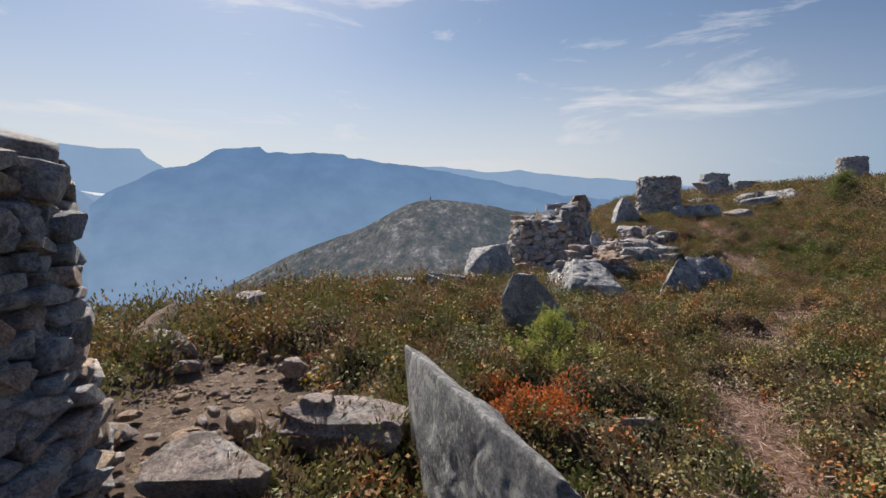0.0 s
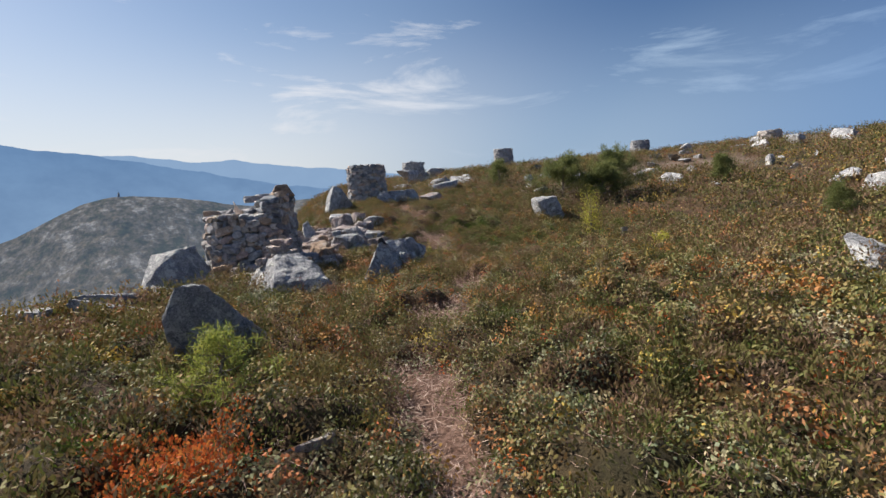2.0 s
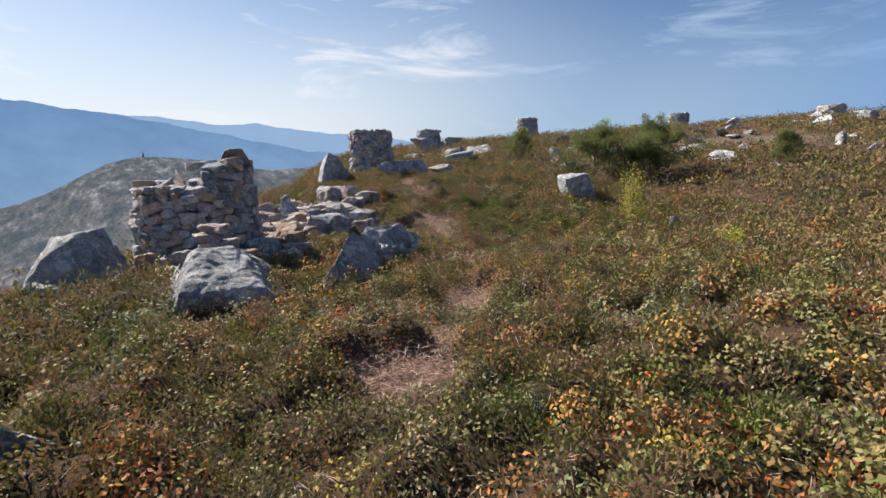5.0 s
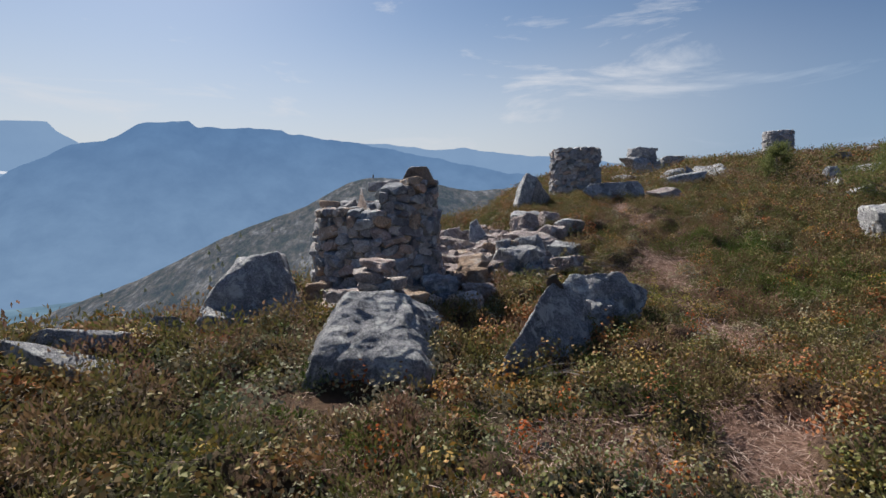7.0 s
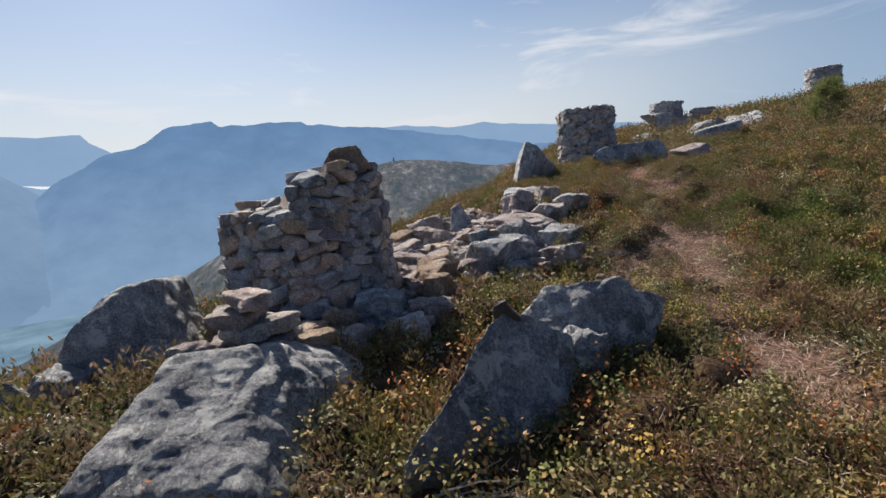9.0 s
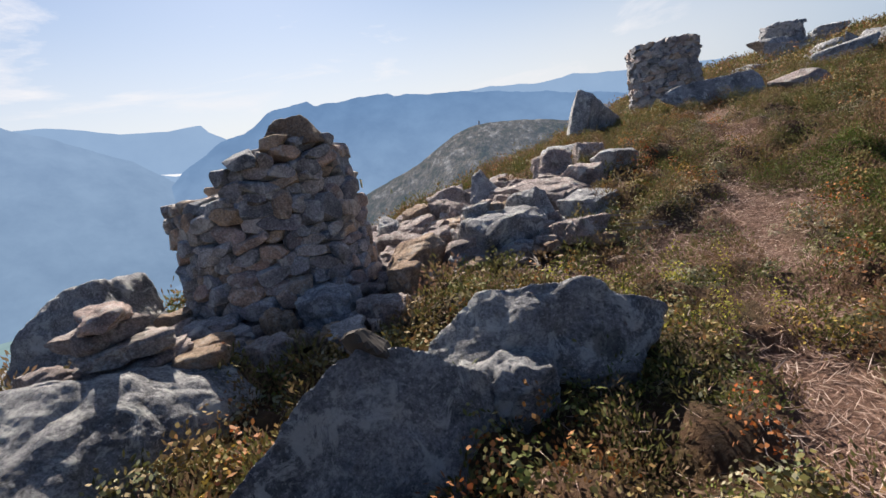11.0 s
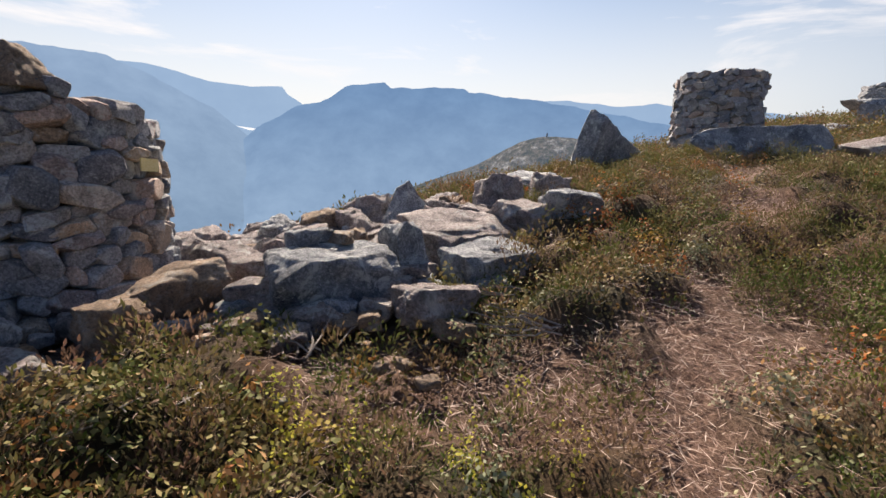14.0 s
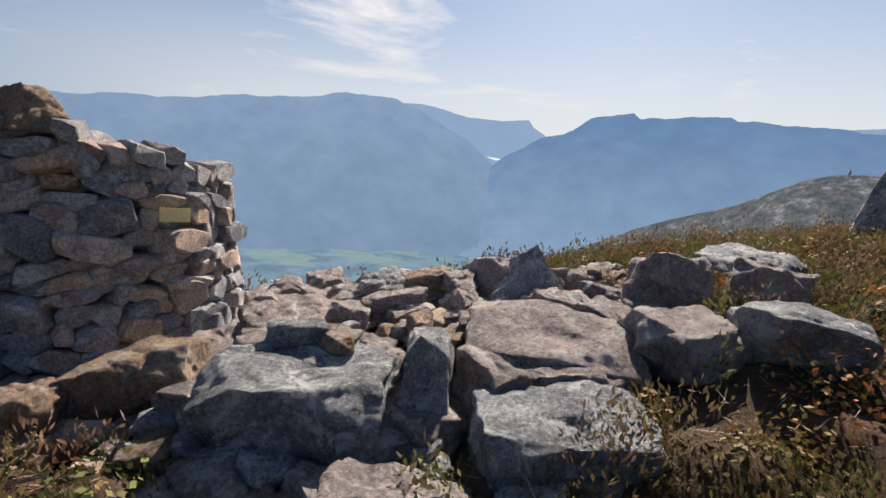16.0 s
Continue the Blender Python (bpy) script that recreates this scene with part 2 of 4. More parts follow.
BEARBERRY = leaf_material("bearberry_leaf", ((0.0, (0.107, 0.138, 0.061)), (0.5, (0.224, 0.239, 0.131)), (0.85, (0.430, 0.422, 0.326)), (1.0, (0.430, 0.256, 0.123))),
                          ((0.36, (0.099, 0.138, 0.056)), (0.5, (0.252, 0.230, 0.123)), (0.62, (0.341, 0.211, 0.112))), 1.0, 0.4,
                          tufts=((0.0, (0.089, 0.129, 0.050)), (0.5, (0.189, 0.202, 0.102)), (0.8, (0.359, 0.330, 0.224)), (1.0, (0.341, 0.184, 0.081))))
CROWBERRY = leaf_material("crowberry_sprig", ((0.0, (0.04, 0.07, 0.012)), (0.6, (0.10, 0.15, 0.025)), (0.92, (0.18, 0.23, 0.045)), (1.0, (0.34, 0.34, 0.05))), ((0.3, (0.05, 0.09, 0.015)), (0.7, (0.12, 0.15, 0.03))), 2.0, 0.4,
                          tufts=((0.0, (0.045, 0.08, 0.014)), (0.8, (0.11, 0.15, 0.028)), (1.0, (0.22, 0.23, 0.05))))
LICHEN = leaf_material("reindeer_lichen", ((0.0, (0.34, 0.35, 0.27)), (1.0, (0.60, 0.60, 0.50))), ((0.3, (0.36, 0.37, 0.28)), (0.7, (0.55, 0.54, 0.43))), 3.0, 0.4, 0.1, gloss=0.9)
STRAW = leaf_material("dry_twig", ((0.0, (0.11, 0.065, 0.05)), (0.5, (0.33, 0.225, 0.175)), (1.0, (0.60, 0.50, 0.42))), ((0.3, (0.27, 0.165, 0.13)), (0.7, (0.40, 0.28, 0.225))), 1.2, 0.35, 0.05, gloss=0.7)
PINE = leaf_material("pine_needle", ((0.0, (0.074, 0.102, 0.035)), (0.6, (0.136, 0.168, 0.052)), (1.0, (0.248, 0.240, 0.091))), ((0.3, (0.093, 0.120, 0.042)), (0.7, (0.186, 0.186, 0.063))), 2.0, 0.4, 0.4)
SAPLING = leaf_material("sapling_needle", ((0.0, (0.12, 0.17, 0.04)), (0.6, (0.24, 0.29, 0.06)), (1.0, (0.42, 0.40, 0.10))), ((0.3, (0.15, 0.20, 0.05)), (0.7, (0.32, 0.31, 0.07))), 3.0, 0.4, 0.4)
BIRCH = leaf_material("birch_leaf", ((0.0, (0.22, 0.25, 0.04)), (0.6, (0.40, 0.37, 0.06)), (1.0, (0.55, 0.47, 0.08))), ((0.3, (0.27, 0.29, 0.05)), (0.7, (0.46, 0.40, 0.07))), 3.0, 0.4, 0.4)
BARK, bn, bl, bb = shader("bark", 0.9)
bl.new(ramp(bn, bl, noise_node(bn, bl, None, 30, 6), (0.3, (0.07, 0.055, 0.045)), (0.7, (0.26, 0.22, 0.18))), bb.inputs["Base Color"])
DEADWOOD, bn, bl, bb = shader("weathered_wood", 0.85)
bl.new(ramp(bn, bl, noise_node(bn, bl, None, 22, 6), (0.3, (0.13, 0.112, 0.095)), (0.7, (0.32, 0.28, 0.245))), bb.inputs["Base Color"])
PLATE, bn, bl, bb = shader("painted_plate", 0.5)
bl.new(ramp(bn, bl, noise_node(bn, bl, None, 14, 5), (0.35, (0.62, 0.47, 0.15)), (0.6, (0.80, 0.68, 0.38))), bb.inputs["Base Color"])


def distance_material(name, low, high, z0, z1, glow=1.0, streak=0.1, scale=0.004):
    """Far land seen through kilometres of air: a plain glowing backdrop, its haze painted as emission, paler towards
    the valley.
    """
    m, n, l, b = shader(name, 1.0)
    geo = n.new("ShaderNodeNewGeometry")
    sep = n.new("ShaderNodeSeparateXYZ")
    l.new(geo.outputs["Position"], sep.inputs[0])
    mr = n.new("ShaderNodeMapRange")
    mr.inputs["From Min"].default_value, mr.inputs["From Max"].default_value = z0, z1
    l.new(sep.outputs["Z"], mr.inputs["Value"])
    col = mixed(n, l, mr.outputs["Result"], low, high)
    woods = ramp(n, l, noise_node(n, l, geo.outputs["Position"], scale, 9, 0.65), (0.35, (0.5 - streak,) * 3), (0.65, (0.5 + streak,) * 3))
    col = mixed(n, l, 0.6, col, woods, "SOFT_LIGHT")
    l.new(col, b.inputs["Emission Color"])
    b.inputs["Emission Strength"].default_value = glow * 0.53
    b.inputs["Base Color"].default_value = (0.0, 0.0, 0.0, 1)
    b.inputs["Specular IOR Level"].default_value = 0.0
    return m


# ---- small mesh helpers ----
def mesh_from(name, verts, faces_or_quads, material, smooth=False):
    """A mesh from numpy arrays: verts (n, 3), faces (m, k)."""
    f = np.asarray(faces_or_quads, dtype=np.int32)
    me = bpy.data.meshes.new(name)
    me.vertices.add(len(verts))
    me.vertices.foreach_set("co", np.asarray(verts, dtype=np.float32).ravel())
    me.loops.add(f.size)
    me.loops.foreach_set("vertex_index", f.ravel())
    me.polygons.add(len(f))
    me.polygons.foreach_set("loop_start", np.arange(len(f), dtype=np.int32) * f.shape[1])
    me.polygons.foreach_set("use_smooth", np.full(len(f), smooth))
    me.update(calc_edges=True)
    if material:
        me.materials.append(material)
    return me


def under(ob, parent):
    ob.parent = parent
    return ob


def part(name, bm, material, parent, label=""):
    me = bpy.data.meshes.new(name)
    bm.to_mesh(me)
    bm.free()
    me.materials.append(material)
    ob = under(new(name, me), parent)
    return tagged(ob, label) if label else ob


SPHERES = {}


def sphere(level):
    """Directions and faces of an icosphere."""
    if level not in SPHERES:
        bm = bmesh.new()
        bmesh.ops.create_icosphere(bm, subdivisions=level, radius=1.0)
        bm.verts.index_update()
        SPHERES[level] = (np.array([v.co[:] for v in bm.verts]), np.array([[v.index for v in f.verts] for f in bm.faces]))
        bm.free()
    return SPHERES[level]


def faceted(w, nrm, d, sharp):
    """Distance along unit directions w to the faces (normals, distances) of a body, its edges a little worn."""
    k = np.maximum(w @ nrm.T / d, 1e-9)
    top = k.max(1)
    return 1 / (top * ((k / top[:, None]) ** sharp).sum(1) ** (1 / sharp))


def chipped(u, r_of, rng, count, low):
    """Distances along u after breaking flat chips off a body whose own distance is r_of(u)."""
    nrm = unit(rng.normal(size=(count, 3)))
    r = r_of(u)
    d = ((u * r[:, None]) @ nrm.T).max(0) * rng.uniform(low, 1.0, count)
    return np.minimum(r, (d / np.maximum(u @ nrm.T, 1e-3)).min(1))


def unit(v):
    return v / np.maximum(np.linalg.norm(v, axis=1), 1e-6)[:, None]


def crag(p, seed, octaves=6):
    """Broken relief at points p: lumpy swell less sharp clefts, about -1 to 1."""
    off = Vector((seed * 3.7 % 91, seed * 1.9 % 57, seed * 5.3 % 73))
    out = np.empty(len(p))
    for k, q in enumerate(p.tolist()):
        v = Vector(q) + off
        out[k] = noise.fractal(v, 0.85, 2.1, octaves) - 0.55 * max(0.0, 0.35 - abs(noise.noise(v * 1.7))) / 0.35
    return out


def roughen(p, u, seed, level, relief):
    return p * (1 + 1.5 * relief * crag(u * 1.9, seed, 7 if level > 5 else 5))[:, None]


def boulder_mesh(name, seed, level, material, size, cuts=7, sharp=40.0, taper=0.0, lean=(0.0, 0.0), relief=0.035, ledge=0.0, chips=16):
    """A rock broken along flat faces: a sphere pressed inside random planes, chipped and roughened, brought to the given size (x, y, z), base at z = 0."""
    rng = np.random.default_rng(seed)
    u, f = sphere(level)
    nrm = np.vstack([unit(rng.normal(size=(cuts, 3))), [0, 0, 1] + rng.normal(0, 0.22, 3), [0, 0, -1] + rng.normal(0, 0.1, 3)])
    nrm = unit(nrm)
    d = rng.uniform(0.5, 1.0, len(nrm))
    body = lambda w: faceted(w, nrm, d, sharp)
    p = u * chipped(u, body, rng, chips, 0.8)[:, None]
    p = roughen(p, u, seed, level, relief)
    lo, hi = p.min(0), p.max(0)
    p = (p - (lo + hi) / 2) / (hi - lo)
    k = p[:, 2] + 0.5
    if ledge:
        k2 = np.floor(k * 4 + 0.35 * np.sin(p[:, 0] * 9 + seed)) / 4
        p[:, 2] += ledge * (k2 - k)
    s = 1 - taper * k
    p[:, 0] = p[:, 0] * s + lean[0] * k
    p[:, 1] = p[:, 1] * s + lean[1] * k
    p[:, 2] += 0.5
    me = mesh_from(name, p * np.array(size), f, material, smooth=level > 4)
    if level > 4:
        me.set_sharp_from_angle(angle=radians(38))
    return me


def hull_mesh(name, corners, seed, level, material, relief=0.024, chips=12, sharp=70.0):
    """A rock whose main faces are the hull of a few corners, then chipped and roughened."""
    rng = np.random.default_rng(seed)
    u, f = sphere(level)
    c = Vector(np.mean(corners, axis=0))
    bm = bmesh.new()
    for k in corners:
        bm.verts.new(Vector(k) - c)
    bmesh.ops.convex_hull(bm, input=bm.verts)
    bm.normal_update()
    nrm = np.array([g.normal[:] for g in bm.faces])
    d = np.array([abs(g.normal.dot(g.verts[0].co)) for g in bm.faces])
    bm.free()
    body = lambda w: faceted(w, nrm, d, sharp)
    reach = np.ptp(np.array(corners), axis=0)
    u = unit(u * (reach / reach.max()))
    p = u * chipped(u, body, rng, chips, 0.94)[:, None]
    h = relief * 2.0 * crag(p * (2.4 if len(p) > 9000 else 4.5), seed, 8 if len(p) > 9000 else 5)
    p = p + u * h[:, None]
    me = mesh_from(name, p, f, material, True)
    me.set_sharp_from_angle(angle=radians(48))
    return me, c


# ---- lie of the land ----
MOUNDS = ((-1, 2, 3.2, 0.27), (-1, 6.5, 3.2, 0.43), (-1, 11, 3.2, 0.08), (3.5, 6.5, 3.2, 0.07), (3.5, 11, 3.2, 0.43), (3.5, 15.5, 3.2, -0.12),
          (8, 2, 3.2, 0.33), (8, 6.5, 3.2, 0.25), (8, 11, 3.2, -0.14), (8, 15.5, 3.2, 0.78), (12, 19, 5, 0.69), (13, 11, 5, -0.15), (0.95, 10.15, 0.55, -0.40))
SWELLS = ((5, -8, 13, -0.18), (5, 10, 13, -0.91), (5, 28, 13, -0.4), (20, -8, 13, -0.27), (20, 10, 13, -1.06), (20, 28, 13, 0.23), (35, -8, 13, 0.19),
          (35, 28, 13, 0.36), (48, 10, 13, 0.74), (28, 38, 13, 0.71), (14, 30, 9, 0.53))


def plateau(x, y):
    z = 0.83 + 0.07 * x + 0.01 * y
    for a, b, s, k in MOUNDS + SWELLS:
        z = z + k * np.exp(-((x - a) ** 2 + (y - b) ** 2) / (2 * s * s))
    return z


def brink(x, y):
    """Metres past the plateau's edge on the valley side."""
    edge = np.interp(x, (-40, -6, -3.5, -1.5, 0.2, 1.2, 1.75, 3, 6.5, 9, 20, 60), (-8, 7.6, 9.0, 9.1, 9.3, 10.2, 12.6, 16.6, 20.5, 26, 46, 90)) + 0.4 * np.sin(x * 1.3)
    return (y - edge) * 0.8


def smooth(a, b, v):
    t = np.clip((v - a) / (b - a), 0, 1)
    return t * t * (3 - 2 * t)


def ground_height(x, y):
    x, y = np.asarray(x, float), np.asarray(y, float)
    far = np.hypot(x - 4, y - 7)
    near = np.clip(far, 0, 58) / np.maximum(far, 1e-6)
    z = plateau(4 + (x - 4) * near, 7 + (y - 7) * near)
    past = np.maximum(brink(x, y), 0)
    z = z - np.where(past < 6, past ** 2 / 10, 3.6 + (past - 6) * 0.85 )
    beyond = np.maximum(far - 52, 0)
    z = z - 0.0035 * beyond ** 2 / (1 + beyond / 60)
    return np.maximum(z, -480 + 6 * np.sin(x / 300) * np.cos(y / 260))


PATH = np.array(((-0.4, -1.4), (0.7, 0.6), (1.84, 2.2), (2.4, 3.3), (2.95, 4.7), (3.8, 5.5), (5.0, 6.2), (5.9, 7.5), (6.9, 9.0), (7.5, 10.6), (8.0, 12.1), (8.2, 13.0), (8.9, 14.2), (9.4, 16.5), (12, 19.5)))


def to_path(x, y):
    """Distance from the trodden line."""
    best = np.full(np.shape(x), 1e9)
    for a, b in zip(PATH[:-1], PATH[1:]):
        ab = b - a
        t = np.clip(((x - a[0]) * ab[0] + (y - a[1]) * ab[1]) / (ab @ ab), 0, 1)
        best = np.minimum(best, np.hypot(x - a[0] - t * ab[0], y - a[1] - t * ab[1]))
    return best


def ripple(x, y, k, seed):
    rng = np.random.default_rng(seed)
    out = 0
    for _ in range(6):
        a, f = rng.uniform(0, 6.28), k * rng.uniform(0.6, 1.7)
        out = out + np.sin((x * np.cos(a) + y * np.sin(a)) * f + rng.uniform(0, 6.28))
    return out / 6


def worn_amount(x, y):
    line = 1 - smooth(0.02, 0.34, to_path(x, y) - 0.04 * smooth(8.5, 10.5, y) * smooth(17, 13, y) + 0.6 * ripple(x, y, 2.6, 11) + 0.35 * ripple(x, y, 9, 12))
    for cx, cy, rx, ry in ((6.5, 11.5, 1.4, 0.8), (4.4, 7.0, 0.9, 0.6), (8.6, 12.6, 0.9, 1.1)):    # litter beside the path
        line = np.maximum(line, 0.8 * (1 - smooth(0.45, 1.0, np.hypot((x - cx) / rx, (y - cy) / ry) + 0.5 * ripple(x, y, 3.2, 13) + 0.25 * ripple(x, y, 9, 14))))
    return line


def bare_amount(x, y):
    """Rubble and bare soil round the ruins and at the edge."""
    a = 1 - smooth(0.7, 1.2, np.hypot((x - 4.0) / 2.6, (y - 13.4) / 2.3) + 0.2 * ripple(x, y, 2.5, 21))
    b = 0.9 * (1 - smooth(0.6, 1.1, np.hypot((x + 1.9) / 1.0, (y - 3.0) / 1.9) + 0.25 * ripple(x, y, 3.0, 22)))
    a = np.maximum(a, 1 - smooth(0.7, 1.15, np.hypot((x - 2.9) / 1.7, (y - 10.8) / 1.0) + 0.2 * ripple(x, y, 3.0, 26)))
    c = smooth(0.25, 0.5, ripple(x, y, 0.5, 23) + 0.2 * ripple(x, y, 2.0, 24)) * smooth(24, 32, np.hypot(x, y))
    d = smooth(3.5, 7, brink(x, y)) * smooth(-0.1, 0.3, ripple(x, y, 0.25, 25))
    return np.clip(np.maximum(np.maximum(a, b), np.maximum(c, d)), 0, 1)


def cushion(x, y):
    """Hummocks of the plant cover: rounded tops with sharp hollows between them."""
    m = 0.34 * np.sqrt(np.abs(ripple(x, y, 2.0, 41)) + 0.01) + 0.27 * np.sqrt(np.abs(ripple(x, y, 5.5, 42)) + 0.01) + 0.08 * ripple(x, y, 13, 43) - 0.19
    return np.clip(m, 0.0, 0.36) * (1 - 0.9 * worn_amount(x, y)) * (1 - bare_amount(x, y))


def z_at(x, y):
    return float(ground_height(x, y)) - 0.06


radii = [0.0]
while radii[-1] < 4700:
    radii.append(radii[-1] + (0.09 if radii[-1] < 11 else max(0.09, (radii[-1] - 9.0) * 0.055)))
radii = np.array(radii[1:])
turns = np.arange(420) / 420 * 2 * np.pi
gx, gy = 4 + radii[:, None] * np.cos(turns), 7 + radii[:, None] * np.sin(turns)
gz = ground_height(gx, gy) - 0.10 - 0.05 * worn_amount(gx, gy)
gz = gz - 0.03 + np.where(radii[:, None] < 70, 0.9 * cushion(gx, gy) + 0.02 * ripple(gx, gy, 8, 6), 0)
gverts = np.vstack([np.stack([gx, gy, gz], -1).reshape(-1, 3), [[4, 7, float(ground_height(4, 7)) - 0.1]]])
i, j = np.meshgrid(np.arange(len(radii) - 1), np.arange(420), indexing="ij")
jn = (j + 1) % 420
gq = np.stack([i * 420 + j, (i + 1) * 420 + j, (i + 1) * 420 + jn, i * 420 + jn], -1).reshape(-1, 4)
ground_mesh = mesh_from("ground", gverts, gq, SOIL, True)
for key, values in (("worn", worn_amount(gverts[:, 0], gverts[:, 1]) * 0.9), ("bare_rock", bare_amount(gverts[:, 0], gverts[:, 1]))):
    at = ground_mesh.attributes.new(key, "FLOAT", "POINT")
    at.data.foreach_set("value", values.astype(np.float32))
tagged(new("ground", ground_mesh), "autumn heath with trodden litter path and bare rock", "ground", kind="structure")


# ---- far land ----
def ridge(name, label, profile, near, far, foot, material, rough, seed, steps=420):
    """A mountain side: rises from foot height at the near distance to the crest (azimuth, elevation pairs) at the far one, then falls away."""
    az = np.linspace(profile[0][0], profile[-1][0], steps)
    el = np.interp(az, [p[0] for p in profile], [p[1] for p in profile])
    rows, n = [], 26
    rng = np.random.default_rng(seed)
    wob = sum(np.sin(az * k * 0.9 + rng.uniform(0, 6)) * 1.2 / k for k in (1.3, 2.1, 3.7, 6.3, 9.1, 14.7, 23.0))
    for k in range(n + 3):
        t = min(k / n, 1.0)
        r = near + (far - near) * t + max(0, k - n) * 0.1 * far
        top = np.tan(np.radians(el)) * far + rough * wob * 0.5
        z = foot + (top - foot) * (t ** 1.15) - max(0, k - n) * 0.35 * (top - foot)
        if 0 < k < n:
            z = z + rough * 1.6 * np.sin(az * 1.7 + k * 0.35 + wob) * math.sin(math.pi * t) + rough * 0.5 * np.sin(az * 6.1 - k * 0.5 + 2 * wob) * math.sin(math.pi * t)
        rows.append(np.stack([r * np.sin(np.radians(az)), r * np.cos(np.radians(az)), z], -1))
    v = np.array(rows).reshape(-1, 3)
    a, b = np.meshgrid(np.arange(n + 2), np.arange(steps - 1), indexing="ij")
    q = np.stack([a * steps + b, a * steps + b + 1, (a + 1) * steps + b + 1, (a + 1) * steps + b], -1).reshape(-1, 4)
    return tagged(new(name, mesh_from(name, v, q, material, True)), label, "mountain", kind="structure")


MOUNT_NEAR = distance_material("blue_haze_mountain", (0.225, 0.35, 0.51), (0.135, 0.25, 0.43), -480, 450)
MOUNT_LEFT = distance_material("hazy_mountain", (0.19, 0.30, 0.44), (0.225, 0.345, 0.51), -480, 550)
MOUNT_FAR = distance_material("pale_haze_mountain", (0.25, 0.385, 0.56), (0.25, 0.385, 0.565), -300, 600, streak=0.04)
LAKE_GLOW = distance_material("glowing_water", (0.85, 0.9, 0.95), (0.85, 0.9, 0.95), 0, 300, streak=0.02)
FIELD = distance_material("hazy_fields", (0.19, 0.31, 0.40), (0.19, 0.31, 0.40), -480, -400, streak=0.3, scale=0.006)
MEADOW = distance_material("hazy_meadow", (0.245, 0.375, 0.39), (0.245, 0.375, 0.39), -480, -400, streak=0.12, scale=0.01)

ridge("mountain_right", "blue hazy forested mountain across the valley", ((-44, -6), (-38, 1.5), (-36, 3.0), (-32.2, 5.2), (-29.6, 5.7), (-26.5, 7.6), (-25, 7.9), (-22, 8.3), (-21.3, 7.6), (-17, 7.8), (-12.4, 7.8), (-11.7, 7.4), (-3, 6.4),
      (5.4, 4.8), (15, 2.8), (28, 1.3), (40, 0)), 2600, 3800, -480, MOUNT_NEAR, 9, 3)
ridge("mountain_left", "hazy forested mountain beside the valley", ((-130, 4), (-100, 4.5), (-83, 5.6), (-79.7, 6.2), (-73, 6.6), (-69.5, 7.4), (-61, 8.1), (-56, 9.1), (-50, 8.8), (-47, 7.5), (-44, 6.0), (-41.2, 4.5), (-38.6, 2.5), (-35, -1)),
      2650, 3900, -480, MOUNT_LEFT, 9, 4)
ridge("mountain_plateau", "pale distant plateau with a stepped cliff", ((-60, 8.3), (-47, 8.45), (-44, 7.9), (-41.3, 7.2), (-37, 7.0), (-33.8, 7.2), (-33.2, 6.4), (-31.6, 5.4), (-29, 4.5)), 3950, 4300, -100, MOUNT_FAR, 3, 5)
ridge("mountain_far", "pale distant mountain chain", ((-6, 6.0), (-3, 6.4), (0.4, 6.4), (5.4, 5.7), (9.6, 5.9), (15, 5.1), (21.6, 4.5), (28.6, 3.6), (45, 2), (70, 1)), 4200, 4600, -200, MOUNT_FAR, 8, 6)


def patch_on(name, label, category, cx, cy, rx, ry, z, seed, material):
    rng = np.random.default_rng(seed)
    a = np.arange(40) / 40 * 2 * np.pi
    r = 1 + 0.18 * np.sin(a * 2 + rng.uniform(0, 6)) + 0.14 * np.sin(a * 5 + rng.uniform(0, 6)) + 0.08 * np.sin(a * 9 + rng.uniform(0, 6))
    v = np.vstack([np.stack([cx + rx * r * np.cos(a), cy + ry * r * np.sin(a), np.full(40, z)], -1), [[cx, cy, z]]])
    f = [(k, (k + 1) % 40, 40) for k in range(40)]
    return tagged(new(name, mesh_from(name, v, f, material)), label, category, kind="structure")


def polar(az, r):
    return r * math.sin(radians(az)), r * math.cos(radians(az))


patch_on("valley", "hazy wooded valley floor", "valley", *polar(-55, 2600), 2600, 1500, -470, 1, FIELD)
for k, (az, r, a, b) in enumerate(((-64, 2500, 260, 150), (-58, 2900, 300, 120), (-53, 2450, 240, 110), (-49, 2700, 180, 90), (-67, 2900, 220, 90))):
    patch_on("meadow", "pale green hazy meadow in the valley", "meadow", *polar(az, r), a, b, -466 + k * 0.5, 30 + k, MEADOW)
# the lake's bright reflection is put in as emission
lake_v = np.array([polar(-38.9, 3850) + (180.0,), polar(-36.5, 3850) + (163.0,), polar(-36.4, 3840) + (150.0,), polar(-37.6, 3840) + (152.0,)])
tagged(new("mountain_lake", mesh_from("mountain_lake", lake_v, [[0, 1, 2, 3]], LAKE_GLOW)), "lake high between the mountains with its bright reflection painted as glow", "lake", kind="structure")

HILL, hn, hl, hb = shader("hill_heath_hazed", 0.95)
hg0 = hn.new("ShaderNodeNewGeometry")
hg = hn.new("ShaderNodeMapping")
hg.inputs["Scale"].default_value = (1.0, 0.35, 1.0)
hl.new(hg0.outputs["Position"], hg.inputs["Vector"])
h1 = noise_node(hn, hl, hg.outputs["Vector"], 0.06, 12, 0.8)
h2 = noise_node(hn, hl, hg.outputs["Vector"], 0.22, 6, 0.7)
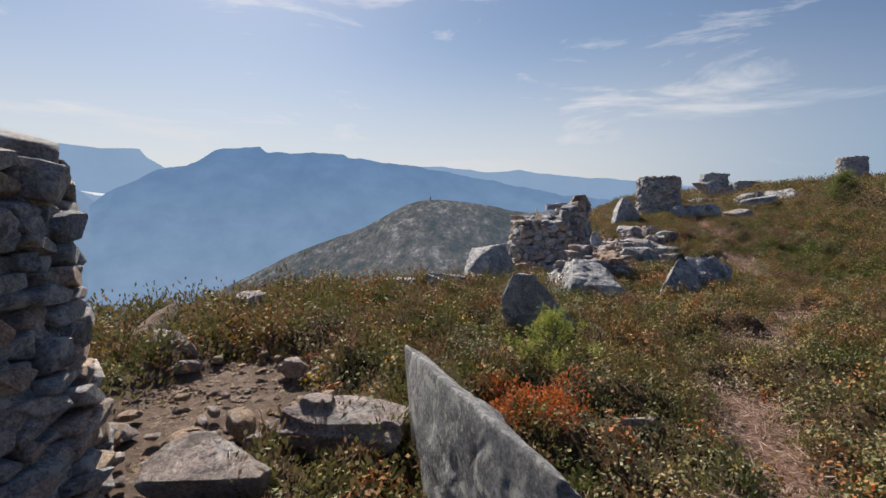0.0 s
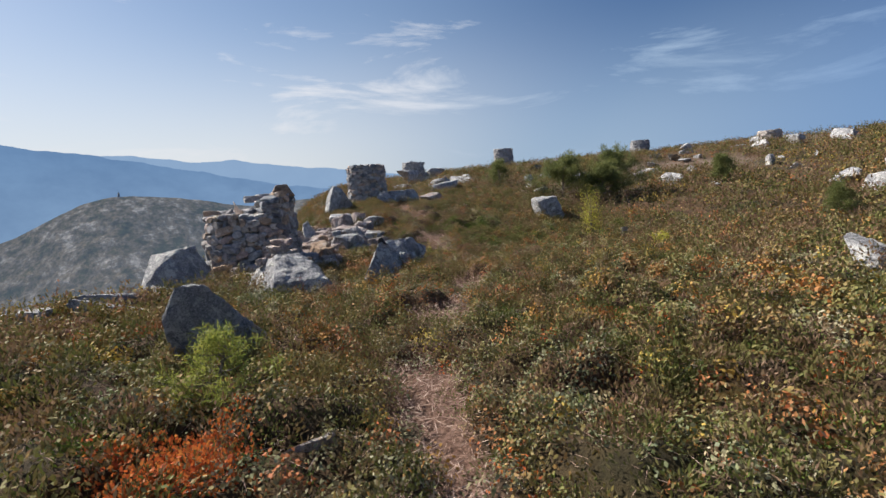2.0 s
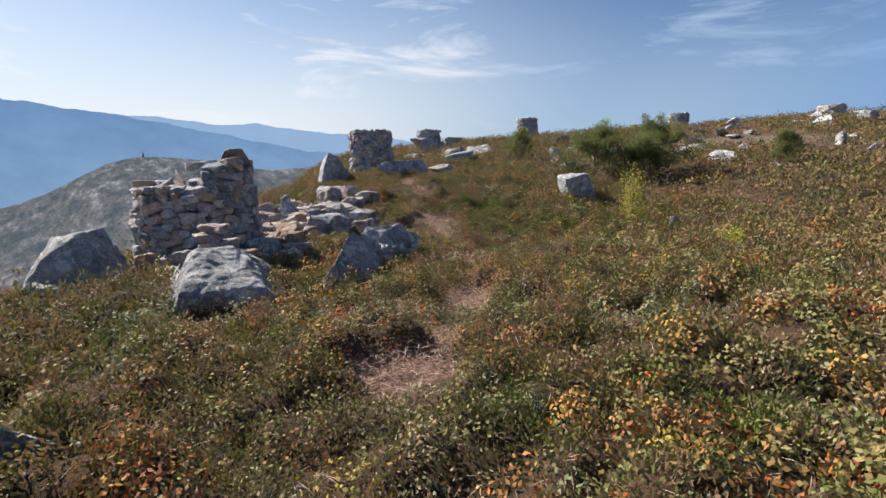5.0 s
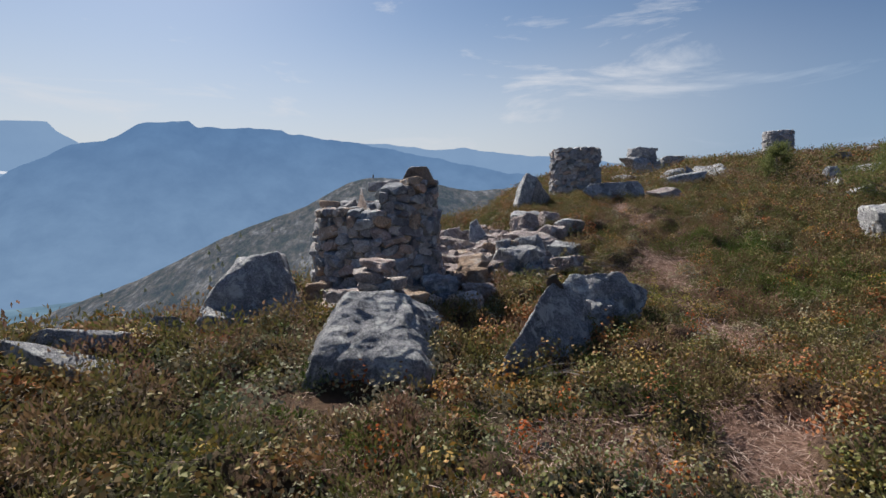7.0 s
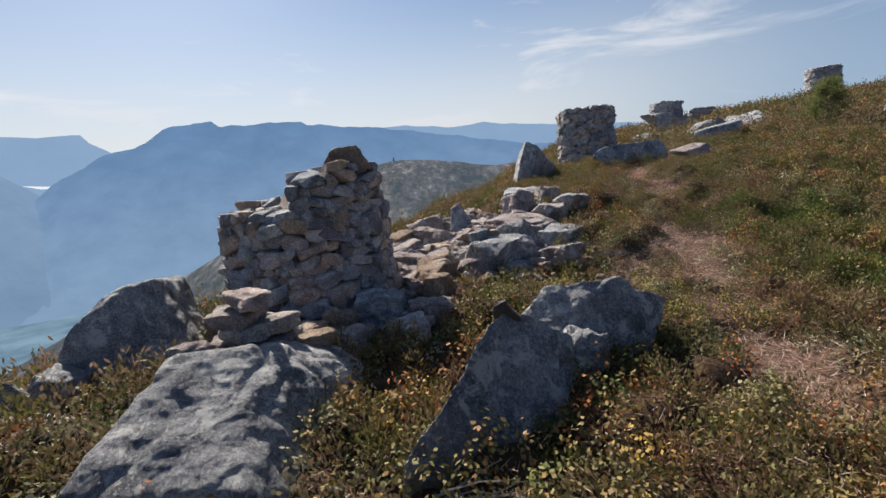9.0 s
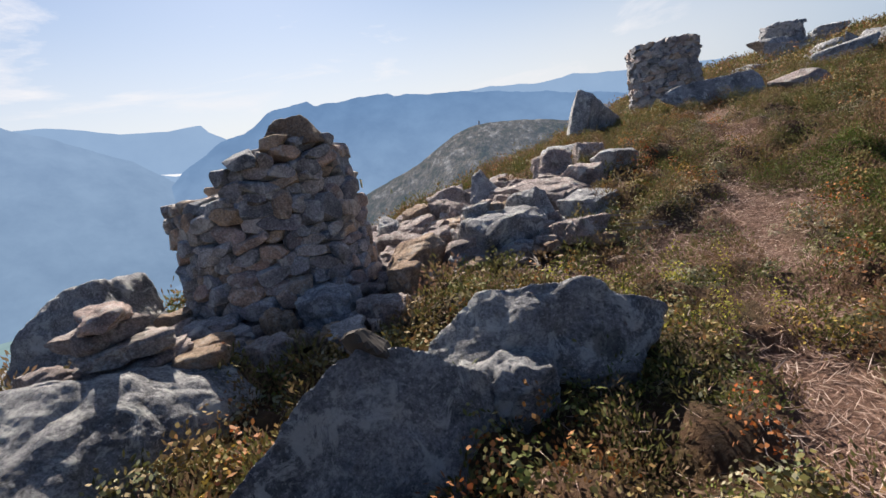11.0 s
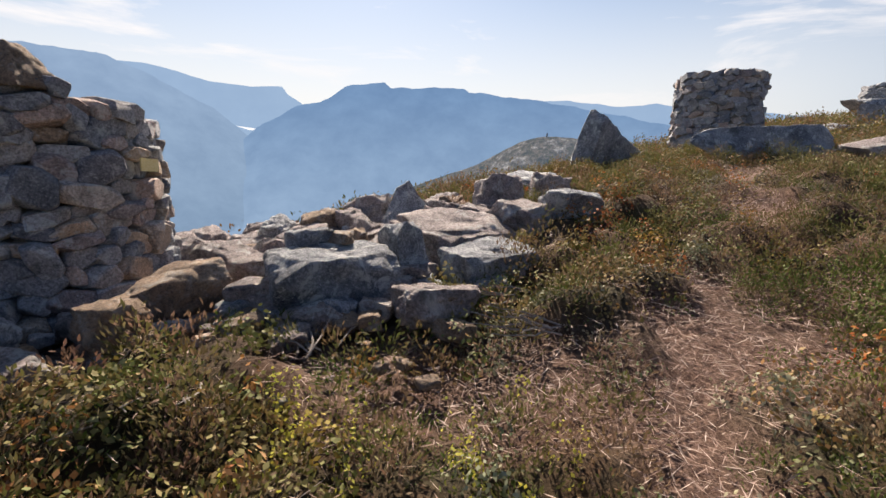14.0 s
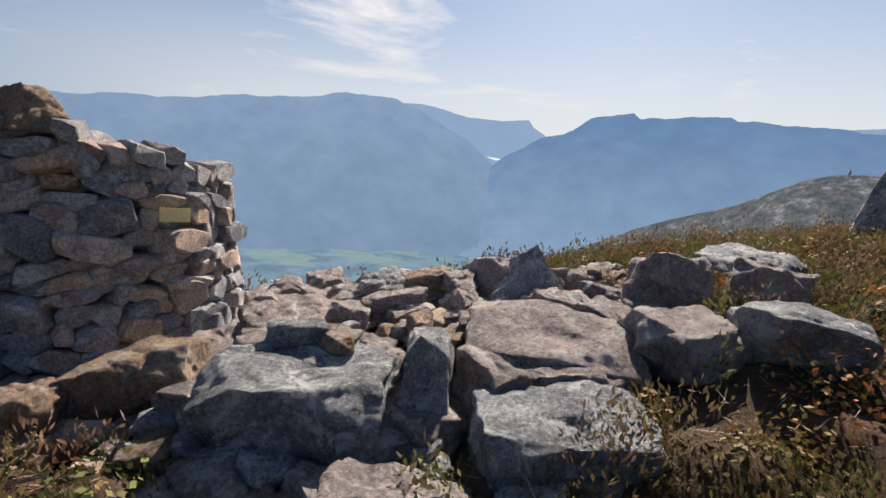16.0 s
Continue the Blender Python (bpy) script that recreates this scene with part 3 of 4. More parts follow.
hc = ramp(hn, hl, h1, (0.42, (0.022, 0.023, 0.010)), (0.49, (0.06, 0.047, 0.028)), (0.55, (0.085, 0.074, 0.058)), (0.64, (0.21, 0.20, 0.185)))
hc = mixed(hn, hl, 0.7, hc, ramp(hn, hl, h2, (0.35, (0.15, 0.15, 0.15)), (0.65, (0.85, 0.85, 0.85))), "OVERLAY")
hl.new(hc, hb.inputs["Base Color"])
# faint blue emission paints in the haze over the hill
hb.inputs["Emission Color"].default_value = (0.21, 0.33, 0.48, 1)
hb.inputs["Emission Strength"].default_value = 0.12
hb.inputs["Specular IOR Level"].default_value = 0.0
bump(hn, hl, hb, mixed(hn, hl, 0.5, h1, h2), 1.0, 5.0)
HILL_LINE = ((-60, -20), (-46, -15.5), (-37, -11.6), (-27.5, -8.7), (-17.5, -3.9), (-9.2, -1.0), (-6, 1.1), (-3.4, 2.1), (-1.6, 2.4), (4.7, 1.8), (10.4, 0.5), (15, 0.9), (24, 1.5), (40, 1.0), (60, 0))
haz = np.linspace(-60, 60, 400)
hel = np.interp(haz, [p[0] for p in HILL_LINE], [p[1] for p in HILL_LINE])
hel = np.convolve(np.pad(hel, 6, mode="edge"), np.ones(13) / 13, mode="valid")
hrows = []
for k in range(160):
    r = 330 + 290 * k / 120
    el = hel - 11 * max(0.0, (620 - r) / 290) ** 1.3
    z = 1.6 + r * np.tan(np.radians(el)) - (max(0, r - 620) * 0.7)
    x, y = r * np.sin(np.radians(haz)), r * np.cos(np.radians(haz))
    fade = math.sin(math.pi * min(k / 120, 1.0))
    z = z + 3.0 * fade * ripple(x, y, 0.03, 61) + 2.0 * fade * ripple(x, y, 0.09, 62) + 0.7 * ripple(x, y, 0.25, 63)
    hrows.append(np.stack([x, y, z], -1))
ha, hb2 = np.meshgrid(np.arange(159), np.arange(399), indexing="ij")
hq = np.stack([ha * 400 + hb2, ha * 400 + hb2 + 1, (ha + 1) * 400 + hb2 + 1, (ha + 1) * 400 + hb2], -1).reshape(-1, 4)
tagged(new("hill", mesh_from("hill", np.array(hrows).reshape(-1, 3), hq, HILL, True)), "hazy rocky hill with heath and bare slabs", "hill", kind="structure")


# ---- rocks ----
def block_hull(name, seed, level, material, size, skew=0.34, relief=0.022, chips=11):
    """An angular broken block of size (x, y, z), base at z = 0: the hull of a skewed box with some corners struck off."""
    rng = np.random.default_rng(seed)
    pts = []
    for k in range(8):
        c = np.array(((k & 1) - 0.5, (k >> 1 & 1) - 0.5, k >> 2 & 1), float)
        inward = np.array((-np.sign(c[0]), -np.sign(c[1]), 0.5 - c[2]))
        if rng.uniform() < 0.65:
            for axis in range(3):
                e = np.zeros(3)
                e[axis] = rng.uniform(0.15, 0.62)
                pts.append((c + inward * e) * size)
        else:
            pts.append((c + inward * rng.uniform(0, skew, 3)) * size)
    me, c = hull_mesh(name, [tuple(p) for p in pts], seed, level, material, relief=relief * min(1.0, 2.2 * max(size)), chips=chips, sharp=150.0)
    co = np.empty(len(me.vertices) * 3, np.float32)
    me.vertices.foreach_get("co", co)
    co = co.reshape(-1, 3) + np.array(c[:])
    lo, hi = co.min(0), co.max(0)
    me.vertices.foreach_set("co", (((co - lo) / (hi - lo) - [0.5, 0.5, 0.0]) * size).astype(np.float32).ravel())
    me.update()
    return me


def boulder(label, x, y, size, yaw=0.0, material=None, seed=1, sink=0.25, level=5, z=None, tip=(0, 0), group="", name="boulder", block=False, **shape):
    """A rock of size (x, y, height above the ground), sunk by a share of its height."""
    sx, sy, sz = size
    make = block_hull if block else boulder_mesh
    me = make(name, seed, level, material or ROCK, (sx, sy, sz * (1 + sink)), **shape)
    ob = new(name, me)
    base = z_at(x, y) if z is None else z
    ob.matrix_world = pose(x, y, base - sz * sink, tip[0], tip[1], yaw)
    return tagged(ob, label, "rock", group)


def shaped_boulder(label, corners, seed, material=None, level=6, group="", **shape):
    me, c = hull_mesh("boulder", corners, seed, level, material or ROCK, **shape)
    ob = new("boulder", me)
    ob.location = c
    return tagged(ob, label, "rock", group)


# boulders along the walk
shaped_boulder("pointed grey lichened slab standing out of the heath", ((-0.27, 3.0, 0.70), (0.15, 1.65, 0.80), (0.36, 1.15, 0.83), (-0.12, 3.05, 0.60), (0.32, 1.9, 0.62), (0.50, 1.2, 0.64),
                (-0.2, 2.9, -0.3), (0.05, 1.6, -0.3), (0.3, 1.05, -0.3), (0.35, 2.95, -0.2), (0.8, 1.3, -0.2)), 7, level=7, relief=0.012, chips=8)
boulder("flat pale ledged rock over a dark hollow", -0.75, 2.78, (1.05, 0.7, 0.30), 12, PALE, 21, 0.2, 6, ledge=0.5)
boulder("rounded pale rock at the edge of bare soil", -1.2, 2.2, (0.62, 0.5, 0.32), 20, PALE, 23, 0.25, 6)
boulder("smooth brown boulder on bare soil", -3.6, 5.25, (0.85, 0.7, 0.55), 10, BROWN, 24, 0.3)
boulder("pale upright stone on the heath", -3.05, 6.85, (0.55, 0.5, 0.42), 0, PALE, 25, 0.3)
boulder("pale loose stone on bare soil", -2.75, 4.55, (0.45, 0.4, 0.36), 30, PALE, 26, 0.3)
boulder("small pinkish stone in the heath", -1.35, 4.05, (0.26, 0.2, 0.14), 0, PALE, 27, 0.3)
boulder("flat pale brown slab in the heath", -0.77, 8.3, (0.8, 0.55, 0.18), 0, BROWN, 28, 0.3)
boulder("low grey rock in the heath", 0.15, 8.5, (1.0, 0.6, 0.34), 10, ROCK, 29, 0.3)
boulder("dark pointed lichened boulder beside a pine sapling", 1.13, 5.55, (1.22, 0.95, 0.74), 15, ROCK, 31, 0.3, 6, taper=0.45, lean=(-0.08, 0.0))
boulder("small pale stone half buried in heath", 1.33, 3.05, (0.34, 0.2, 0.1), 20, PALE, 32, 0.4)
shaped_boulder("large flat-topped grey boulder with pale lichen", ((2.3, 9.7, 0.36), (3.2, 9.8, 0.42), (3.6, 9.5, 0.3), (2.55, 8.75, 0.74), (3.0, 8.85, 0.72), (3.3, 9.0, 0.52), (2.3, 7.98, 0.36),
                (3.22, 7.95, 0.30), (2.1, 8.0, -0.2), (3.45, 7.75, -0.2), (3.75, 9.7, -0.2), (2.0, 9.8, -0.2)), 33, level=7, relief=0.022)
shaped_boulder("dark tilted boulder with a jagged blade edge", ((3.97, 8.08, 0.24), (4.70, 8.80, 0.82), (4.9, 8.92, 0.74), (5.2, 9.0, 0.5), (4.55, 8.3, 0.06), (4.95, 8.5, 0.06), (5.3, 8.95, -0.1),
                (3.95, 8.05, 0.0), (4.15, 8.9, -0.2), (5.2, 9.3, -0.2)), 34, level=7, relief=0.02)
shaped_boulder("long tilted grey slab with sparkling grain", ((4.8, 9.25, 0.48), (5.15, 9.5, 0.7), (5.5, 9.42, 0.66), (5.78, 9.52, 0.71), (6.3, 9.66, 0.44), (6.05, 9.36, 0.2), (5.5, 9.18, 0.26), (4.9, 9.1, 0.36),
                (4.95, 9.8, 0.3), (5.9, 10.0, 0.3), (5.2, 9.35, -0.25), (6.0, 9.65, -0.25), (5.2, 9.9, -0.25), (5.9, 10.0, -0.25)), 35, level=7, relief=0.024, sharp=110.0)
shaped_boulder("low grey ledge rock against the tilted slab", ((5.0, 8.98, 0.44), (5.58, 9.12, 0.42), (5.62, 9.22, 0.3), (5.28, 8.95, 0.26), (5.05, 9.25, 0.46), (5.5, 9.3, 0.4), (5.5, 9.15, -0.2), (5.05, 9.0, -0.2), (5.1, 9.4, -0.2), (5.55, 9.4, -0.2)), 93, ROCK, 5, sharp=110.0)
boulder("black mossy lump on the blade edge", 4.7, 8.8, (0.26, 0.2, 0.14), 20, PLAIN_DARK, 91, 0.3, 4, z=0.72, taper=0.4)
shaped_boulder("large dark boulder standing at the drop", ((1.42, 11.3, 0.82), (1.48, 10.6, 0.96), (1.0, 10.5, 0.86), (0.72, 10.3, 0.5), (0.7, 11.3, 0.8), (0.45, 10.3, 0.1), (0.55, 10.0, -0.7), (1.72, 10.05, -0.7), (1.8, 10.5, 0.1), (1.75, 11.5, -0.7), (0.35, 11.6, -0.7)), 36, level=7, relief=0.02)
boulder("dark upright block leaning on a larger boulder", 0.72, 10.05, (0.42, 0.5, 0.55), 10, ROCK, 37, 0.3, 6, block=True, tip=(0, 12))
boulder("low pointed grey rock at the drop", 0.25, 10.0, (0.9, 0.6, 0.4), 20, ROCK, 401, 0.4, 6, taper=0.4)
boulder("low grey slab sunk in the heath", 0.9, 9.45, (0.7, 0.45, 0.16), 30, ROCK, 402, 0.5, 5, block=True)
boulder("long low grey rock in the heath", 0.1, 8.95, (1.1, 0.5, 0.36), 25, ROCK, 38, 0.3)
boulder("low grey rock in the heath", -0.9, 8.8, (0.9, 0.6, 0.3), -10, ROCK, 39, 0.3)
boulder("steep pointed grey boulder beside the path", 7.95, 18.9, (2.3, 1.9, 1.15), 12, ROCK, 40, 0.25, 6, taper=0.62, lean=(-0.06, 0.0))
boulder("long flat grey slab in front of the tower", 10.3, 18.5, (2.9, 1.0, 0.62), 8, ROCK, 42, 0.3, 6, taper=0.2)
boulder("round pale boulder in the heath", 11.9, 17.9, (1.0, 0.8, 0.42), 0, PALE, 43, 0.4)
boulder("dark lichened boulder in the heath", 13.95, 13.0, (1.5, 1.1, 0.85), 64, ROCK, 44, 0.3, 6, block=True)
boulder("grey boulder at the far side of the heath", 9.3, 2.3, (0.9, 0.8, 0.46), 0, ROCK, 45, 0.3)
boulder("grey slab below the far tower", 15.2, 21.8, (1.75, 1.0, 0.66), 0, ROCK, 46, 0.3)
boulder("grey boulder below the far tower", 18.0, 29.0, (1.5, 1.2, 0.75), 0, ROCK, 47, 0.3)
boulder("dark block supporting the far tower", 19.6, 33.0, (2.4, 1.6, 0.85), 0, ROCK, 48, 0.3)
boulder("grey boulder below the far tower", 21.9, 33.0, (1.7, 1.4, 0.7), 0, ROCK, 49, 0.3)
for k, (x, y, w, h) in enumerate(((20.8, 20.6, 0.75, 0.7), (19.9, 19.7, 1.2, 0.35), (23.4, 6.3, 1.3, 0.7), (21.6, 4.6, 1.5, 0.85), (37, 9.8, 2.2, 1.0), (30.7, 9.3, 1.5, 0.55),
                                  (37, 12.3, 1.3, 0.75), (28.7, 10.6, 0.9, 0.7), (26.7, 13.6, 1.7, 0.55), (38, 15, 1.1, 0.8), (38, 20, 1.3, 0.8), (40, 8, 2.6, 1.1), (25, 5, 1.6, 0.8),
                                  (33, 6, 1.4, 0.6), (27, 9, 0.8, 0.4))):
    boulder("grey granite boulder on the heath slope", x, y, (w * 0.8, w * 0.65, h * 0.8), k * 47, ROCK, 60 + k, 0.3, 4, group="boulders on the slope")
rng = np.random.default_rng(5)
for k in range(46):
    a, r = radians(rng.uniform(-14, 62)), rng.uniform(24, 44)
    x, y = r * math.cos(a), 3 + r * math.sin(a) * 0.95
    if brink(x, y) > -3:
        continue
    w = rng.uniform(0.4, 1.5)
    boulder("weathered granite outcrop on the heath slope", x, y, (w * 1.5, w, w * rng.uniform(0.25, 0.5)), rng.uniform(0, 180), ROCK, 120 + k, 0.4, 4, group="outcrops on the slope", name="outcrop")

# rubble between the ruin and the path
RUBBLE = "rubble beside the ruin"
boulder("large dark angular rubble block", 5.28, 12.22, (0.98, 0.75, 0.44), 42, ROCK, 213, 0.3, 6, group=RUBBLE, block=True, chips=16)
boulder("upright dark rubble slab", 5.74, 12.68, (0.28, 0.6, 0.50), 40, ROCK, 202, 0.25, 6, group=RUBBLE, block=True, tip=(-14, 0))
boulder("pointed grey rubble block", 5.1, 14.7, (0.95, 0.65, 0.62), 25, ROCK, 203, 0.2, 6, group=RUBBLE, taper=0.55, chips=5)
boulder("pale flat rubble slab", 5.95, 13.55, (1.05, 0.8, 0.34), 35, PALE, 204, 0.25, 6, group=RUBBLE, block=True, tip=(10, 0))
boulder("pale angular rubble block", 6.5, 14.0, (0.65, 0.55, 0.34), 40, PALE, 205, 0.4, 6, group=RUBBLE, block=True, tip=(8, 6))
boulder("grey rubble block in the heath edge", 7.1, 14.2, (0.6, 0.5, 0.36), 30, ROCK, 206, 0.4, 6, group=RUBBLE, block=True)
boulder("low pale rubble slab", 6.42, 12.9, (0.85, 0.55, 0.24), 48, ROCK, 207, 0.5, 6, group=RUBBLE, block=True, tip=(5, 0))
boulder("orange weathered rubble slab", 4.35, 11.7, (0.8, 0.5, 0.40), 55, BROWN, 208, 0.2, 6, group=RUBBLE, block=True, tip=(0, -12))
boulder("pale angular rubble block", 4.85, 11.95, (0.5, 0.45, 0.30), 30, PALE, 209, 0.25, 6, group=RUBBLE, block=True)
boulder("small flat stone on a rubble block", 5.22, 12.45, (0.3, 0.24, 0.09), 20, BROWN, 210, 0.1, 5, group=RUBBLE, block=True, z=z_at(5.3, 12.25) + 0.42)
boulder("small dark stone on a rubble block", 5.05, 12.3, (0.34, 0.26, 0.15), 70, ROCK, 211, 0.1, 5, group=RUBBLE, block=True, z=z_at(5.3, 12.25) + 0.40)
for k, (x, y, w, h) in enumerate(((4.44, 14.9, 0.75, 0.5), (3.9, 14.6, 0.62, 0.42), (3.35, 14.3, 0.6, 0.42), (2.3, 14.2, 0.65, 0.36), (6.2, 14.7, 0.7, 0.52), (5.4, 15.6, 0.55, 0.28),
                                  (6.5, 15.8, 0.85, 0.36), (6.8, 14.8, 0.5, 0.45), (3.3, 13.3, 0.9, 0.2), (5.4, 13.25, 0.38, 0.34), (4.6, 12.85, 0.36, 0.2), (4.85, 13.0, 0.36, 0.2),
                                  (4.85, 12.45, 0.32, 0.28), (5.0, 13.3, 0.3, 0.32), (1.0, 14.0, 0.5, 0.45))):
    boulder("angular rubble stone fallen from the ruin", x, y, (w, w * 0.8, h), k * 53, (PALE, BROWN, ROCK, PALE)[k % 4], 220 + k, 0.25, 5, group=RUBBLE, name="rubble_stone", block=True, tip=((k * 37) % 25 - 12, (k * 53) % 25 - 12))
rng = np.random.default_rng(9)
for k in range(330):
    a, r = rng.uniform(0, 6.283), math.sqrt(rng.uniform(0, 1))
    x, y = 4.5 + 2.5 * r * math.cos(a), 13.5 + 2.3 * r * math.sin(a)
    if math.hypot(x - 2.8, y - 11.75) < 1.15 or to_path(x, y) < 0.9 or (x > 6.3 and y < 12.6):
        continue
    w = rng.uniform(0.1, 0.42) if k % 4 else rng.uniform(0.4, 0.7)
    boulder("angular rubble stone fallen from the ruin", x, y, (w, w * rng.uniform(0.5, 0.9), w * rng.uniform(0.25, 0.6)), rng.uniform(0, 360), (PALE, STONE, PALE, BROWN, PALE, ROCK)[k % 6], 300 + k, 0.15, 5 if w > 0.4 else 4 if w > 0.2 else 3,
            group=RUBBLE, name="rubble_stone", block=True, tip=(rng.uniform(-14, 14), rng.uniform(-14, 14)))
# stones fallen at the foot of the ruin
FALLEN = "stones at the foot of the ruin"
for k, (x, y, w, h) in enumerate(((3.7, 10.75, 0.55, 0.34), (3.5, 9.95, 0.42, 0.22), (3.3, 10.5, 0.36, 0.27), (2.6, 10.55, 0.5, 0.26), (4.05, 10.15, 0.38, 0.2), (4.25, 10.6, 0.5, 0.22),
                                  (4.35, 11.15, 0.4, 0.34), (2.9, 10.4, 0.4, 0.2), (3.1, 9.95, 0.34, 0.2), (2.2, 10.6, 0.45, 0.3), (1.95, 10.9, 0.4, 0.35), (2.4, 10.2, 0.5, 0.15))):
    boulder("fallen building stone at the foot of the ruin", x, y, (w, w * 0.75, h), k * 71, (STONE, PALE, BROWN, STONE)[k % 4], 500 + k, 0.2, 5, group=FALLEN, name="fallen_stone", block=True)
for k in range(95):
    a, r = rng.uniform(3.0, 6.1), rng.uniform(1.05, 2.1)
    w = rng.uniform(0.08, 0.34)
    boulder("fallen building stone at the foot of the ruin", 2.8 + r * math.cos(a), 11.75 + r * math.sin(a), (w, w * 0.7, w * 0.5), rng.uniform(0, 360), (STONE, PALE, BROWN)[k % 3], 540 + k, 0.15, 4, group=FALLEN, name="fallen_stone", block=True,
            tip=(rng.uniform(-12, 12), rng.uniform(-12, 12)))
# a small pile of flat slabs on the boulder's far end
for k, (dx, dy, z, w) in enumerate(((0, 0.1, 0.5, 0.72), (0.06, 0.06, 0.62, 0.55), (-0.08, 0.05, 0.74, 0.5), (0.03, 0.02, 0.86, 0.42), (-0.34, -0.12, 0.55, 0.36), (0.42, 0.22, 0.42, 0.4), (0.3, 0.42, 0.40, 0.42))):
    boulder("flat slab stacked on a boulder", 2.82 + dx, 9.32 + dy, (w, w * 0.7, 0.13), k * 40 + 10, (PALE, STONE, PALE, STONE, PALE, BROWN, BROWN)[k], 590 + k, 0.15, 4, block=True, z=z, group="pile of flat slabs", name="flat_slab")
# stones on the bare soil near the first tower, and gravel round the rubble
for k in range(190):
    if k < 130:
        x, y = rng.uniform(-3.7, -0.9), rng.uniform(2.3, 6.2)
    else:
        x, y = rng.uniform(3.6, 6.4), rng.uniform(10.9, 12.2)
    w = rng.uniform(0.04, 0.14) if k % 5 else rng.uniform(0.14, 0.32)
    boulder("loose angular stone on bare soil", x, y, (w, w * rng.uniform(0.6, 0.9), w * rng.uniform(0.25, 0.5)), rng.uniform(0, 360), (PALE, BROWN, BROWN, PALE)[k % 4], 640 + k, 0.25, 3, group="loose stones on the soil", name="loose_stone", block=True,
            tip=(rng.uniform(-12, 12), rng.uniform(-12, 12)))

# gravel on the bare soil
def gravel(label, seed, count, x0, x1, y0, y1, material):
    rng = np.random.default_rng(seed)
    u, f = sphere(1)
    x, y = rng.uniform(x0, x1, count), rng.uniform(y0, y1, count)
    keep = bare_amount(x, y) > rng.uniform(0.2, 0.9, count)
    x, y = x[keep], y[keep]
    size = rng.uniform(0.008, 0.04, (len(x), 1)) * rng.uniform(0.6, 1.3, (len(x), 3)) * [1, 1, 0.6]
    z = ground_height(x, y) - 0.125
    v = (u[None] * size[:, None, :] * rng.uniform(0.75, 1.2, (len(x), len(u), 1)) + np.stack([x, y, z], -1)[:, None, :]).reshape(-1, 3)
    fs = (f[None] + (np.arange(len(x)) * len(u))[:, None, None]).reshape(-1, 3)
    return tagged(new("gravel", mesh_from("gravel", v, fs, material)), label, "gravel", kind="stuff")


gravel("brown and pale gravel on bare soil", 51, 5200, -4, 0, 1.5, 6.5, BROWN)
gravel("pale gravel between the rubble stones", 52, 5200, 1.4, 6.8, 10.8, 16, PALE)

# ---- dry stone towers ----
def block_mesh(seed, edge):
    """A building stone of unit size: a skewed block with struck-off corners and worn edges."""
    rng = np.random.default_rng(seed)
    bm = bmesh.new()
    for k in range(8):
        c = np.array(((k & 1) - 0.5, (k >> 1 & 1) - 0.5, (k >> 2 & 1) - 0.5), float)
        if rng.uniform() < 0.6:
            for axis in range(3):
                e = np.zeros(3)
                e[axis] = rng.uniform(0.15, 0.62)
                bm.verts.new(c - 2 * c * e)
        else:
            bm.verts.new(c - 2 * c * rng.uniform(0, (0.3, 0.16, 0.3)))
    out = bmesh.ops.convex_hull(bm, input=bm.verts)
    bmesh.ops.delete(bm, geom=list({g for g in out["geom_interior"] + out["geom_unused"] if isinstance(g, bmesh.types.BMVert)}), context="VERTS")
    bmesh.ops.dissolve_limit(bm, angle_limit=radians(9), verts=bm.verts, edges=bm.edges)
    if edge:
        bmesh.ops.bevel(bm, geom=bm.edges[:], offset=edge, segments=1, affect="EDGES")
    bmesh.ops.triangulate(bm, faces=bm.faces)
    co = np.array([v.co[:] for v in bm.verts])
    lo, hi = co.min(0), co.max(0)
    for v in bm.verts:
        v.co = (np.array(v.co[:]) - (lo + hi) / 2) / (hi - lo) + [0, 0, 0.5]
    me = bpy.data.meshes.new("stone")
    bm.to_mesh(me)
    bm.free()
    me.materials.append(STONE)
    return me


POOL = [block_mesh(900 + k, 0.035) for k in range(36)]
POOL_SMALL = [block_mesh(940 + k, 0.0) for k in range(16)]


def tower_light_block(cx, cy, z0, radius, height, name="light_block"):
    """A dark body added inside to block light between stones, following the broken top."""
    n = 40
    bm = bmesh.new()
    low, high = [], []
    for k in range(n):
        a = k / n * 2 * math.pi
        t = height(a) - 0.1
        low.append(bm.verts.new((cx + radius(0) * math.cos(a), cy + radius(0) * math.sin(a), z0 - 0.3)))
        high.append(bm.verts.new((cx + radius(t) * math.cos(a), cy + radius(t) * math.sin(a), z0 + t)))
    mid = bm.verts.new((cx, cy, z0 + sum(height(k / n * 6.283) for k in range(n)) / n - 0.12))
    for k in range(n):
        m = (k + 1) % n
        bm.faces.new((low[k], low[m], high[m], high[k]))
        bm.faces.new((high[k], high[m], mid))
    return bm


